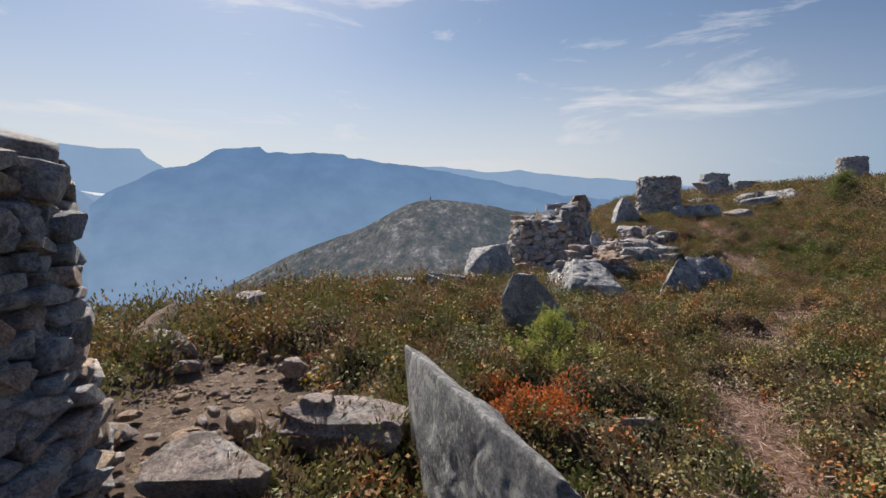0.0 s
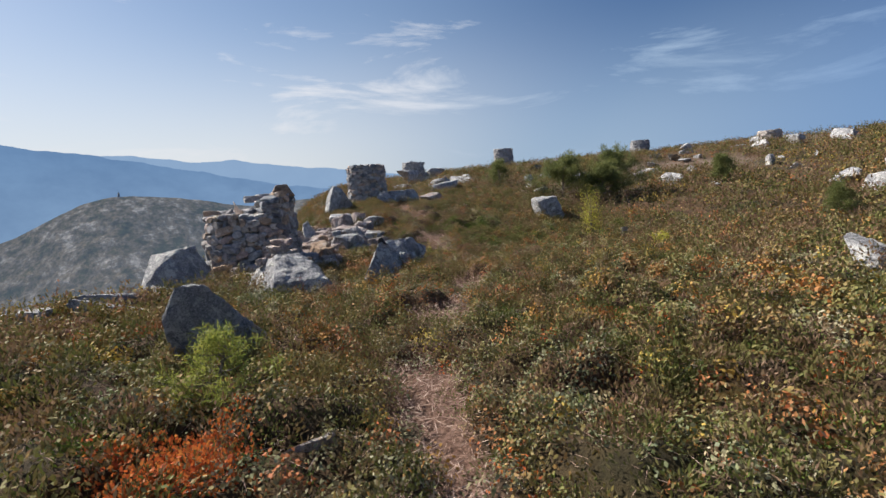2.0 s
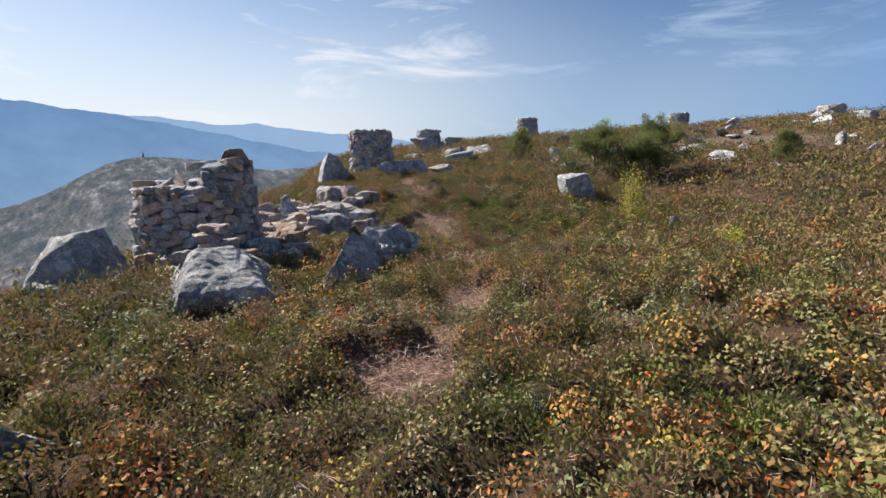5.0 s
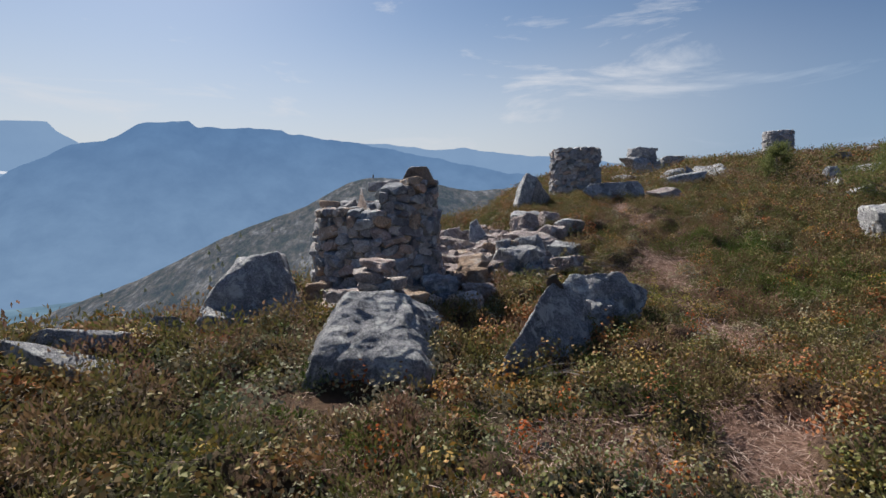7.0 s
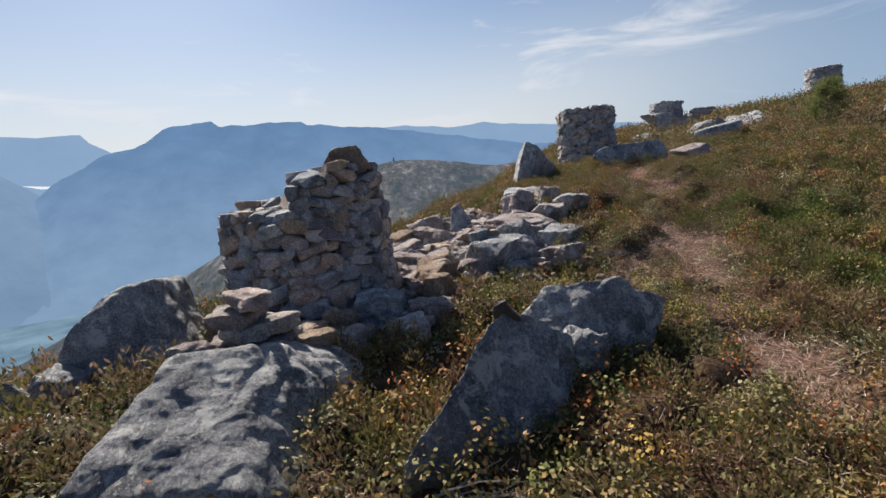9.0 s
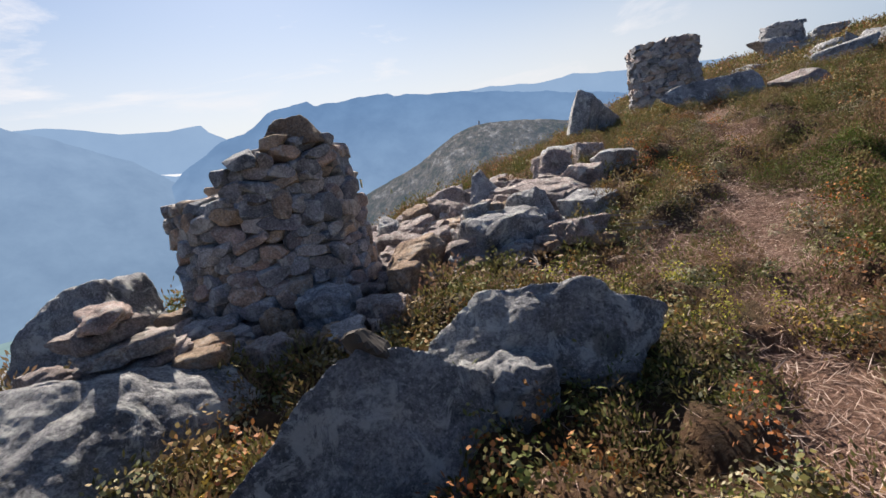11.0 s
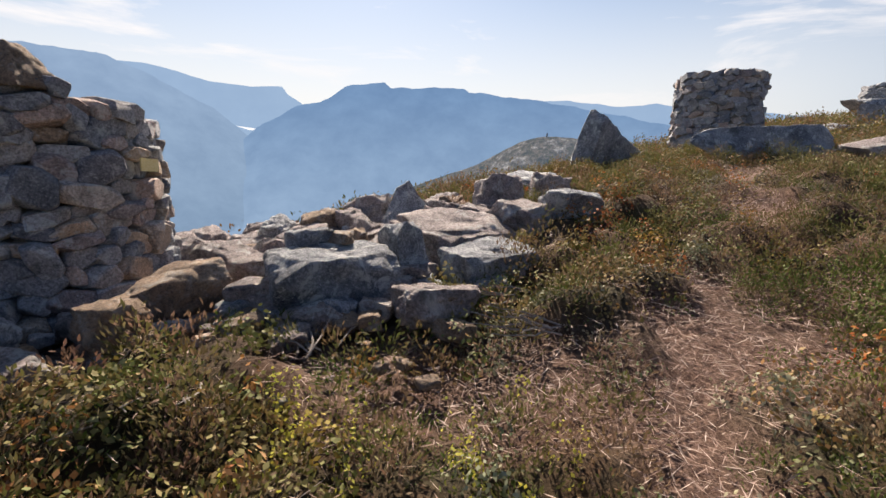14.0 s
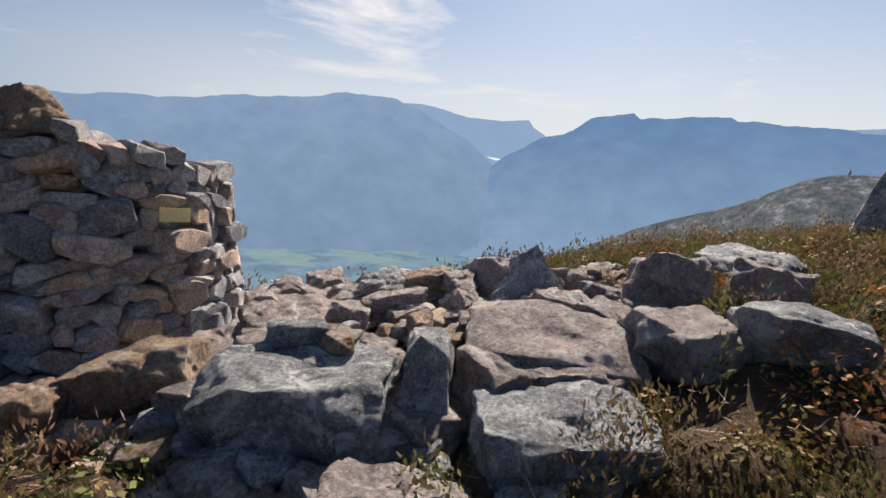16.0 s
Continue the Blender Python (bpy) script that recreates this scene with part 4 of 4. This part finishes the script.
def stone_tower(label, cx, cy, z0, r0, batter, height, seed, pool, course=(0.10, 0.2), width=(0.16, 0.5), joined=False, depth=0.32):
    """A round tower of coursed rubble: one object a stone, an added dark body inside to block light."""
    rng = np.random.default_rng(seed)
    tower = tagged(new("stone_tower"), label, "tower", "dry stone towers")
    tower.location = (cx, cy, z0)
    bpy.context.view_layer.update()
    rad = lambda t: r0 - batter * t
    light_block = part("light_block", tower_light_block(0, 0, 0, lambda t: rad(t) - 0.17, height), PLAIN_DARK, tower)
    z, top = -0.08, max(height(k / 60 * 6.283) for k in range(60))
    bm = bmesh.new()
    while z < top:
        ch = rng.uniform(*course)
        a, end = rng.uniform(0, 0.5), None
        end = a + 2 * math.pi
        while a < end - 0.05:
            w = min(rng.uniform(*width) * (1.15 if ch > 0.15 else 0.9), (end - a) * rad(z))
            am = a + w / 2 / rad(z)
            a += w / rad(z)
            if z + ch * 0.55 > height(am):
                continue
            hh = ch * (rng.uniform(1.08, 1.3) if rng.uniform() < 0.72 or z + ch * 1.9 > height(am) else rng.uniform(1.4, 1.9))
            rr = rad(z) - depth / 2 + rng.uniform(-0.05, 0.045)
            m = pose(rr * math.cos(am), rr * math.sin(am), z + rng.uniform(-0.015, 0.015) + hh * 0.0, rng.uniform(-10, 10), rng.uniform(-17, 17), math.degrees(am) + 90 + rng.uniform(-16, 16)) @ Matrix.Diagonal((w * 1.12, depth * rng.uniform(0.9, 1.15), hh, 1))
            me = pool[int(rng.integers(len(pool)))]
            if joined:
                k0 = len(bm.verts)
                bm.from_mesh(me)
                bm.verts.ensure_lookup_table()
                bmesh.ops.transform(bm, matrix=m, verts=bm.verts[k0:])
            else:
                ob = under(new("stone", me), tower)
                ob.matrix_local = m
        z += ch
    # loose cap stones
    for k in range(16):
        a, r = rng.uniform(0, 6.283), (r0 - 0.35) * math.sqrt(rng.uniform(0.0, 1))
        w = rng.uniform(0.2, 0.45)
        m = pose(r * math.cos(a), r * math.sin(a), height(a) - 0.14, rng.uniform(-8, 8), rng.uniform(-8, 8), rng.uniform(0, 360)) @ Matrix.Diagonal((w, w * 0.7, rng.uniform(0.1, 0.18), 1))
        me = pool[int(rng.integers(len(pool)))]
        if joined:
            k0 = len(bm.verts)
            bm.from_mesh(me)
            bm.verts.ensure_lookup_table()
            bmesh.ops.transform(bm, matrix=m, verts=bm.verts[k0:])
        else:
            under(new("stone", me), tower).matrix_local = m
    if joined:
        tagged(part("masonry", bm, STONE, tower), kind="stuff")
    else:
        bm.free()
    return tower


def ruin_top(a):
    """Height of the broken rim by direction (0 is +x): highest towards the south-east, low in the west."""
    d = math.degrees(a) % 360
    return float(np.interp(d, (0, 60, 110, 150, 200, 240, 262, 275, 300, 320, 345, 360), (1.68, 1.5, 1.42, 1.42, 1.28, 1.28, 1.32, 1.54, 1.72, 1.78, 1.74, 1.68)))


ruin = stone_tower("ruined round dry stone tower with a broken top", 2.8, 11.75, 0.14, 1.05, 0.05, ruin_top, 71, POOL, course=(0.08, 0.18), width=(0.1, 0.36))
stone_tower("round dry stone tower with a yellow painted mark", -2.70, 1.84, 0.0, 1.0, 0.06, lambda a: 1.82 + 0.05 * math.sin(3 * a), 72, POOL, course=(0.05, 0.11), width=(0.12, 0.38))
stone_tower("round dry stone tower standing above the slab", 10.6, 22.2, 1.55, 1.0, 0.03, lambda a: 2.0, 73, POOL_SMALL, course=(0.09, 0.17), width=(0.14, 0.4))
stone_tower("round dry stone tower on dark boulders", 20.9, 34.8, 3.1, 0.95, 0.02, lambda a: 1.8, 74, POOL_SMALL, joined=True)
stone_tower("round dry stone tower on the rocky skyline", 30.3, 33.5, 3.95, 0.92, 0.02, lambda a: 2.05, 75, POOL_SMALL, joined=True)
stone_tower("round dry stone tower far along the skyline", 44.6, 28.3, 4.5, 0.95, 0.02, lambda a: 1.9, 76, POOL_SMALL, joined=True)
stone_tower("low round dry stone tower far along the skyline", 43.0, 16.0, 4.2, 0.8, 0.02, lambda a: 1.2, 77, POOL_SMALL, joined=True)
shaped_boulder("brown cap stone on the broken top of the ruin", ((3.12, 11.1, 1.84), (3.74, 11.25, 1.84), (3.72, 11.6, 1.84), (3.16, 11.5, 1.84), (3.3, 11.24, 2.1), (3.58, 11.32, 2.14), (3.32, 11.4, 2.1), (3.54, 11.44, 2.12)), 97, BROWN, 5, "blocks on the ruin", relief=0.012)
for k, (x, y, z, s) in enumerate(((3.02, 11.12, 1.62, (0.5, 0.4, 0.2)), (2.55, 12.0, 1.45, (0.5, 0.4, 0.36)), (2.35, 11.9, 1.42, (0.3, 0.3, 0.22)))):
    boulder("loose block on the broken top of the ruin", x, y, s, 20 + k * 40, (ROCK, STONE, STONE)[k], 985 + k, 0.0, 4, z=z, taper=0.3, group="blocks on the ruin", name="top_block")


# ---- plants ----
def rhombs(base, along, side, length, width):
    """Small four-cornered leaves: base points, unit directions along and across."""
    n = len(base)
    v = np.empty((n, 4, 3), np.float32)
    v[:, 0] = base
    v[:, 1] = base + along * (length * 0.5)[:, None] + side * (width * 0.5)[:, None]
    v[:, 2] = base + along * length[:, None]
    v[:, 3] = base + along * (length * 0.5)[:, None] - side * (width * 0.5)[:, None]
    return v.reshape(-1, 3), np.arange(n * 4, dtype=np.int32).reshape(-1, 4)


def clumps(name, label, seed, count, area, reach, per, radius, tall, length, width, upright, material, share, grain, wane=0.0):
    """Rounded tufts of small leaves over a stretch of the plan, thinning out away from the trodden line."""
    rng = np.random.default_rng(seed)
    x, y = rng.uniform(*area[:2], count), rng.uniform(*area[2:], count)
    d = to_path(x, y)
    keep = rng.uniform(size=count) < np.where(d < reach[0], 0, np.exp(-np.maximum(d - reach[1], 0) / reach[2]))
    keep &= (bare_amount(x, y) < rng.uniform(0.05, 0.6, count)) & (brink(x, y) < 5) & (worn_amount(x, y) < rng.uniform(0.15, 1.05, count))
    keep &= ripple(x, y, grain, seed + 1) + 0.6 * ripple(x, y, grain * 3, seed + 2) > share + wane * smooth(8.0, 10.5, y) + rng.normal(0, 0.3, count)
    x, y, d = x[keep], y[keep], d[keep]
    big = 1 + np.maximum(d - 2.5, 0) * 0.11
    grown = np.clip(0.66 + 0.12 * d, 0.66, 2.2)
    R, H = rng.uniform(*radius, len(x)) * np.minimum(big, 1.8), rng.uniform(*tall, len(x)) * np.minimum(big, 1.6)
    per_clump = np.maximum((per * (R / radius[1] / np.minimum(big, 1.8)) ** 1.6 / np.minimum(big, 2.0)).astype(int), 8)
    i = np.repeat(np.arange(len(x)), per_clump)
    n = len(i)
    o = unit(rng.normal(size=(n, 3)))
    o[:, 2] = np.abs(o[:, 2])
    f = rng.uniform(0.55, 1.05, n)
    px, py = x[i] + R[i] * o[:, 0] * f, y[i] + R[i] * o[:, 1] * f
    pz = ground_height(px, py) - 0.14 + 0.9 * cushion(px, py) + H[i] * o[:, 2] * f
    sprig = unit(o * 0.6 + rng.normal(0, 0.4, (n, 3)) + [0, 0, 1.2 * upright])
    face = unit(o * [1.1, 1.1, 0.8] + rng.normal(0, 0.34, (n, 3)))
    along = rng.normal(0, 0.7, (n, 3)) + [0, 0, 0.25 + 2 * upright] + o * upright
    along = unit(along - (along * face).sum(1)[:, None] * face)
    if upright > 0.1:
        along = sprig
        face = unit(face - (face * along).sum(1)[:, None] * along)
    side = np.cross(face, along)
    v, fq = rhombs(np.stack([px, py, pz], -1), along, side, rng.uniform(*length, n) * grown[i], rng.uniform(*width, n) * grown[i])
    me = mesh_from(name, v, fq, material)
    tones = me.attributes.new("tone", "FLOAT", "POINT")
    tones.data.foreach_set("value", np.repeat(rng.uniform(0, 1, len(x))[i], 4).astype(np.float32))
    return tagged(new(name, me), label, "plants", kind="stuff")


NEAR = (-5, 17, -2, 22)
WIDE = (-8, 50, -8, 44)
clumps("bilberry_carpet", "green and reddening bilberry tufts covering the heath", 1, 10500, NEAR, (0, 2.6, 4.0), 170, (0.08, 0.28), (0.08, 0.32), (0.028, 0.056), (0.02, 0.038), 0.0, BILBERRY, -0.25, 0.9, 0.2)
clumps("bearberry_carpet", "pale green bearberry mats covering the heath", 6, 8000, NEAR, (0, 2.6, 4.0), 150, (0.07, 0.24), (0.05, 0.22), (0.026, 0.05), (0.018, 0.034), 0.0, BEARBERRY, -0.15, 0.8, 0.35)
clumps("heather_carpet", "brownish green heather tufts covering the heath", 2, 9000, NEAR, (0, 2.6, 4.0), 240, (0.08, 0.26), (0.10, 0.34), (0.035, 0.07), (0.011, 0.021), 0.35, HEATHER, -0.55, 0.9, -0.5)
clumps("crowberry_mat", "dark green crowberry mat beside the path", 12, 420, (8.5, 10.9, 9.8, 13.2), (0, 6, 6), 300, (0.1, 0.28), (0.10, 0.28), (0.025, 0.05), (0.008, 0.015), 0.3, CROWBERRY, -0.6, 0.8)
clumps("green_heath", "fresh green crowberry cushions in the heath", 14, 4600, NEAR, (0, 2.4, 4), 230, (0.08, 0.24), (0.06, 0.2), (0.022, 0.045), (0.008, 0.015), 0.3, CROWBERRY, 0.05, 0.6)
clumps("red_bilberry", "red and orange autumn bilberry patches in the heath", 16, 1500, NEAR, (0, 2.8, 5), 90, (0.06, 0.2), (0.10, 0.30), (0.024, 0.045), (0.016, 0.03), 0.0, AUTUMN, 0.34, 0.7, 0.2)
clumps("red_bush", "orange red bilberry bush behind the standing slab", 17, 26, (0.35, 1.0, 2.7, 3.6), (0, 3, 5), 200, (0.1, 0.2), (0.14, 0.26), (0.022, 0.04), (0.014, 0.026), 0.2, AUTUMN, -2.0, 0.7)
clumps("yellow_sprigs", "bright yellow green leafy sprigs among the heather", 18, 42, (5.7, 7.3, 9.6, 11.4), (0, 3, 5), 60, (0.05, 0.12), (0.2, 0.34), (0.02, 0.036), (0.014, 0.024), 0.0, BIRCH, -2.0, 0.7)
clumps("lichen_tufts", "pale grey green reindeer lichen tufts in the heath", 7, 500, NEAR, (0, 2.2, 3.2), 220, (0.06, 0.14), (0.03, 0.08), (0.012, 0.024), (0.006, 0.012), 0.3, LICHEN, 0.1, 0.7)
clumps("far_heather", "low autumn heather tufts over the slope", 3, 20000, WIDE, (4.5, 12, 26), 90, (0.14, 0.42), (0.14, 0.40), (0.035, 0.07), (0.016, 0.032), 0.4, HEATHER, -0.3, 0.4)
clumps("far_bilberry", "low reddening bilberry tufts over the slope", 4, 13000, WIDE, (4.5, 12, 26), 90, (0.14, 0.42), (0.12, 0.36), (0.030, 0.056), (0.022, 0.040), 0.0, BILBERRY, -0.1, 0.4)

# dry twigs and stems on the trodden line and through the heath
rng = np.random.default_rng(8)
tx, ty = rng.uniform(-2, 12, 300000), rng.uniform(-2, 19, 300000)
keep = (worn_amount(tx, ty) > rng.uniform(0.05, 0.9, 300000)) | (rng.uniform(size=300000) < 0.16)
keep &= (bare_amount(tx, ty) < 0.3)
tx, ty = tx[keep], ty[keep]
n = len(tx)
ta = rng.uniform(0, 6.283, n)
talong = unit(np.stack([np.cos(ta), np.sin(ta), rng.normal(0.05, 0.22, n)], -1))
tside = unit(np.cross(talong, rng.normal(0, 0.4, (n, 3)) + [0, 0, 1]))
tz = ground_height(tx, ty) - 0.14 + rng.uniform(0.0, 0.06, n) + 0.95 * cushion(tx, ty)
v, q = rhombs(np.stack([tx, ty, tz], -1), talong, tside, rng.uniform(0.04, 0.16, n), rng.uniform(0.0025, 0.006, n))
tagged(new("dry_twigs", mesh_from("dry_twigs", v, q, STRAW)), "dry pale twigs and stems littering the path", "twigs", kind="stuff")


def limb(bm, pts, r0, r1, sides=6):
    """A tapered round limb along points."""
    rings = []
    for k, p in enumerate(pts):
        d = Vector(pts[min(k + 1, len(pts) - 1)]) - Vector(pts[max(k - 1, 0)])
        rot = d.to_track_quat("Z", "Y").to_matrix()
        r = r0 + (r1 - r0) * k / (len(pts) - 1)
        rings.append([bm.verts.new(Vector(p) + rot @ Vector((r * math.cos(s / sides * 6.283), r * math.sin(s / sides * 6.283), 0))) for s in range(sides)])
    for a, b in zip(rings[:-1], rings[1:]):
        for s in range(sides):
            bm.faces.new((a[s], a[(s + 1) % sides], b[(s + 1) % sides], b[s]))
    bm.faces.new(rings[-1])


def pine(label, x, y, height, spread, seed, needles=0.05, density=1.0, foliage=None):
    """A young pine: crooked trunk, whorls of limbs, each limb with tufts of needles."""
    rng = np.random.default_rng(seed)
    tree = tagged(new("pine_tree"), label, "tree", "pines on the heath")
    tree.location = (x, y, z_at(x, y) - 0.06)
    bpy.context.view_layer.update()
    bm = bmesh.new()
    trunk = [(0.06 * height * math.sin(k * 0.9 + seed), 0.05 * height * math.cos(k * 0.7 + seed), height * k / 6) for k in range(7)]
    limb(bm, trunk, 0.022 * height + 0.008, 0.006)
    tufts = []
    count = int(16 + 8 * height)
    for k in range(count):
        t = 0.12 + 0.85 * k / count
        i = min(int(t * 6), 5)
        p = Vector(trunk[i]).lerp(Vector(trunk[i + 1]), t * 6 - i)
        a, r = rng.uniform(0, 6.283), spread * (1.05 - t) * rng.uniform(0.55, 1.0) + 0.06 * height
        e = p + Vector((r * math.cos(a), r * math.sin(a), r * rng.uniform(0.25, 0.6)))
        m = (p + e) / 2 - Vector((0, 0, 0.06 * r))
        limb(bm, [p, m, e], 0.008 * height + 0.003, 0.003, 4)
        for s in np.linspace(0.4, 1.0, max(3, int(5 * density))):
            tufts.append(np.array(m.lerp(e, (s - 0.4) / 0.6)) + rng.normal(0, 0.05 * spread + 0.02, 3))
    tufts.append(np.array(trunk[-1]))
    part("trunk", bm, BARK, tree)
    tufts = np.array(tufts)
    n = int(60 * density)
    base = np.repeat(tufts, n, axis=0) + rng.normal(0, needles * 0.45, (len(tufts) * n, 3))
    d = unit(rng.normal(size=base.shape) + [0, 0, 0.7])
    v, q = rhombs(base, d, unit(np.cross(d, rng.normal(size=base.shape))), rng.uniform(0.6, 1.3, len(base)) * needles, np.full(len(base), needles * 0.09 + 0.001))
    under(new("needles", mesh_from("needles", v, q, foliage or PINE)), tree)
    return tree


pine("small bright green pine sapling beside a dark boulder", 1.02, 4.05, 0.6, 0.5, 3, 0.07, 0.7, SAPLING)
pine("low spreading pine on the heath", 17.7, 15.2, 2.0, 2.2, 4, 0.17, 1.2)
pine("low spreading pine on the heath", 20.0, 14.2, 2.1, 2.4, 5, 0.17, 1.2)
pine("low spreading pine on the heath", 18.9, 14.0, 1.5, 1.9, 6, 0.17, 1.1)
pine("small pine below the skyline", 24.0, 11.0, 1.3, 0.8, 7, 0.14)
pine("bushy pine in front of a far tower", 19.2, 21.6, 1.5, 1.1, 8, 0.16, 0.8)
pine("small pine on the heath", 16.8, 4.6, 1.0, 0.6, 9, 0.1)
pine("small pine on the rocky skyline", 40, 7.5, 1.8, 0.8, 10, 0.16)


def birch(label, x, y, height, spread, seed):
    rng = np.random.default_rng(seed)
    tree = tagged(new("birch_sapling"), label, "tree")
    tree.location = (x, y, z_at(x, y) - 0.05)
    bpy.context.view_layer.update()
    bm = bmesh.new()
    ends = []
    for k in range(5):
        a, r = rng.uniform(0, 6.283), spread * rng.uniform(0.2, 0.6)
        top = Vector((r * math.cos(a), r * math.sin(a), height * rng.uniform(0.7, 1.0)))
        pts = [Vector((0, 0, 0)), top * 0.4 + Vector((0.03, 0, 0)), top * 0.75, top]
        limb(bm, pts, 0.014, 0.004, 5)
        for t in np.linspace(0.25, 1, 12):
            b = (top * t) + Vector(rng.normal(0, spread * 0.3, 3))
            limb(bm, [top * t, b], 0.004, 0.002, 4)
            ends.append(np.array(b))
    part("trunk", bm, BARK, tree)
    n = 26
    base = np.repeat(np.array(ends), n, axis=0) + rng.normal(0, 0.07 * height, (len(ends) * n, 3))
    d = unit(rng.normal(size=base.shape))
    v, q = rhombs(base, d, unit(np.cross(d, rng.normal(size=base.shape))), rng.uniform(0.03, 0.05, len(base)), rng.uniform(0.02, 0.035, len(base)))
    under(new("leaves", mesh_from("leaves", v, q, BIRCH)), tree)
    return tree


birch("slender yellowing birch sapling on the heath", 12.3, 9.5, 1.5, 0.35, 11)
birch("small yellow green birch bush on the heath", 11.0, 6.4, 0.5, 0.3, 12)


def twig_bundle(label, x, y, size, seed, n=9):
    """Bleached dead branches lying in the heath."""
    rng = np.random.default_rng(seed)
    pile = tagged(new("dead_branch"), label, "branch", "dead branches in the heath")
    pile.matrix_world = pose(x, y, z_at(x, y), 0, 0, seed * 70)
    bpy.context.view_layer.update()
    for _ in range(n):
        a, p = rng.uniform(-0.7, 0.7), Vector(rng.normal(0, size * 0.15, 3))
        p.z = 0.05
        pts = [p]
        for k in range(4):
            pts.append(pts[-1] + Vector((math.cos(a), math.sin(a), rng.uniform(-0.1, 0.35))) * size * 0.25)
            a += rng.uniform(-0.5, 0.5)
        bm = bmesh.new()
        limb(bm, pts, 0.008, 0.003, 4)
        part("twig", bm, DEADWOOD, pile)
    return pile


twig_bundle("bleached dead branches lying in the heath", 6.1, 4.25, 0.45, 1)
twig_bundle("bleached dead branches lying in the heath", 5.9, 4.8, 0.3, 2, 5)
twig_bundle("bleached dead branches lying beside the rubble", 6.7, 12.4, 0.4, 3)
twig_bundle("bleached dead branches lying in the heath", 5.1, 10.9, 0.45, 4)
twig_bundle("bleached dead branches lying beside the rubble", 4.7, 10.75, 0.5, 6, 12)
twig_bundle("bleached dead branches lying beside the rubble", 5.6, 11.35, 0.45, 7, 10)
twig_bundle("bleached dead branches lying on the trodden litter", 7.0, 11.9, 0.45, 8, 10)
twig_bundle("bleached dead branches beside a boulder", 4.2, 7.9, 0.4, 5, 7)

# the stump
bm = bmesh.new()
limb(bm, [(0, 0, 0), (0.01, 0, 0.2), (0.02, 0.01, 0.4)], 0.13, 0.10, 10)
me = bpy.data.meshes.new("tree_stump")
bm.to_mesh(me)
bm.free()
me.materials.append(DEADWOOD)
stump = new("tree_stump", me)
stump.location = (12.9, 8.75, z_at(12.9, 8.75) - 0.05)
tagged(stump, "pale weathered tree stump in the heath", "stump")


def painted_mark(label, x, y, z, yaw, size, material):
    """A waymark painted on one stone: a thin coat with rounded corners."""
    bm = bmesh.new()
    bmesh.ops.create_cube(bm, size=1.0, matrix=Matrix.Diagonal((size[0], 0.012, size[1], 1)))
    bmesh.ops.bevel(bm, geom=bm.edges[:], offset=0.004, segments=2, affect="EDGES")
    me = bpy.data.meshes.new("painted_mark")
    bm.to_mesh(me)
    bm.free()
    me.materials.append(material)
    ob = new("painted_mark", me)
    ob.matrix_world = pose(x, y, z, 0, 4, yaw)
    return tagged(ob, label, "waymark")


painted_mark("pale yellow waymark painted on a tower stone", 3.80, 12.05, 1.35, 105, (0.22, 0.10), PLATE)
painted_mark("yellow waymark painted on a tower stone", -1.86, 1.28, 1.03, 52, (0.2, 0.08), PLATE)


def far_tree(x, y, z, height, seed):
    """A small dark conifer: a tapered stem and drooping tiers of foliage."""
    rng = np.random.default_rng(seed)
    tree = tagged(new("hill_tree"), "small dark conifer on the hillside", "tree", "trees on the hillside")
    tree.location = (x, y, z)
    bpy.context.view_layer.update()
    bm = bmesh.new()
    limb(bm, [(0, 0, -0.5), (0, 0, height * 0.5), (0, 0, height)], 0.03 * height, 0.008 * height, 5)
    part("trunk", bm, BARK, tree)
    n = 260
    t = rng.uniform(0.12, 1.0, n)
    a, r = rng.uniform(0, 6.283, n), height * 0.26 * (1.05 - t) * rng.uniform(0.3, 1.0, n)
    base = np.stack([r * np.cos(a), r * np.sin(a), t * height], -1)
    d = unit(np.stack([np.cos(a), np.sin(a), rng.uniform(-0.5, 0.3, n)], -1))
    v, fq = rhombs(base, d, unit(np.cross(d, rng.normal(size=base.shape))), rng.uniform(0.08, 0.16, n) * height, rng.uniform(0.04, 0.07, n) * height)
    under(new("crown", mesh_from("crown", v, fq, PINE)), tree)
    return tree


def hill_z(az, r):
    el = np.interp(az, [p[0] for p in HILL_LINE], [p[1] for p in HILL_LINE]) - 11 * max(0.0, (620 - r) / 290) ** 1.3
    return 1.6 + r * math.tan(radians(float(el)))


rng = np.random.default_rng(77)
first_tree = None
for k in range(34):
    az, r = rng.uniform(-44, -13), rng.uniform(430, 610)
    x, y = polar(az, r)
    m = pose(x, y, hill_z(az, r) - 1, 0, 0, rng.uniform(0, 360))
    if first_tree is None:
        first_tree = far_tree(x, y, hill_z(az, r) - 1, 6.0, 5)
    else:
        copy_thing(first_tree, m)


# a cairn on the hilltop
hx, hy = polar(-1.6, 616)
boulder("small stone cairn on the hilltop", hx, hy, (3.0, 3.0, 5.0), 0, ROCK, 1200, 0.2, 3, z=hill_z(-1.6, 616) - 0.5, name="cairn", taper=0.5)
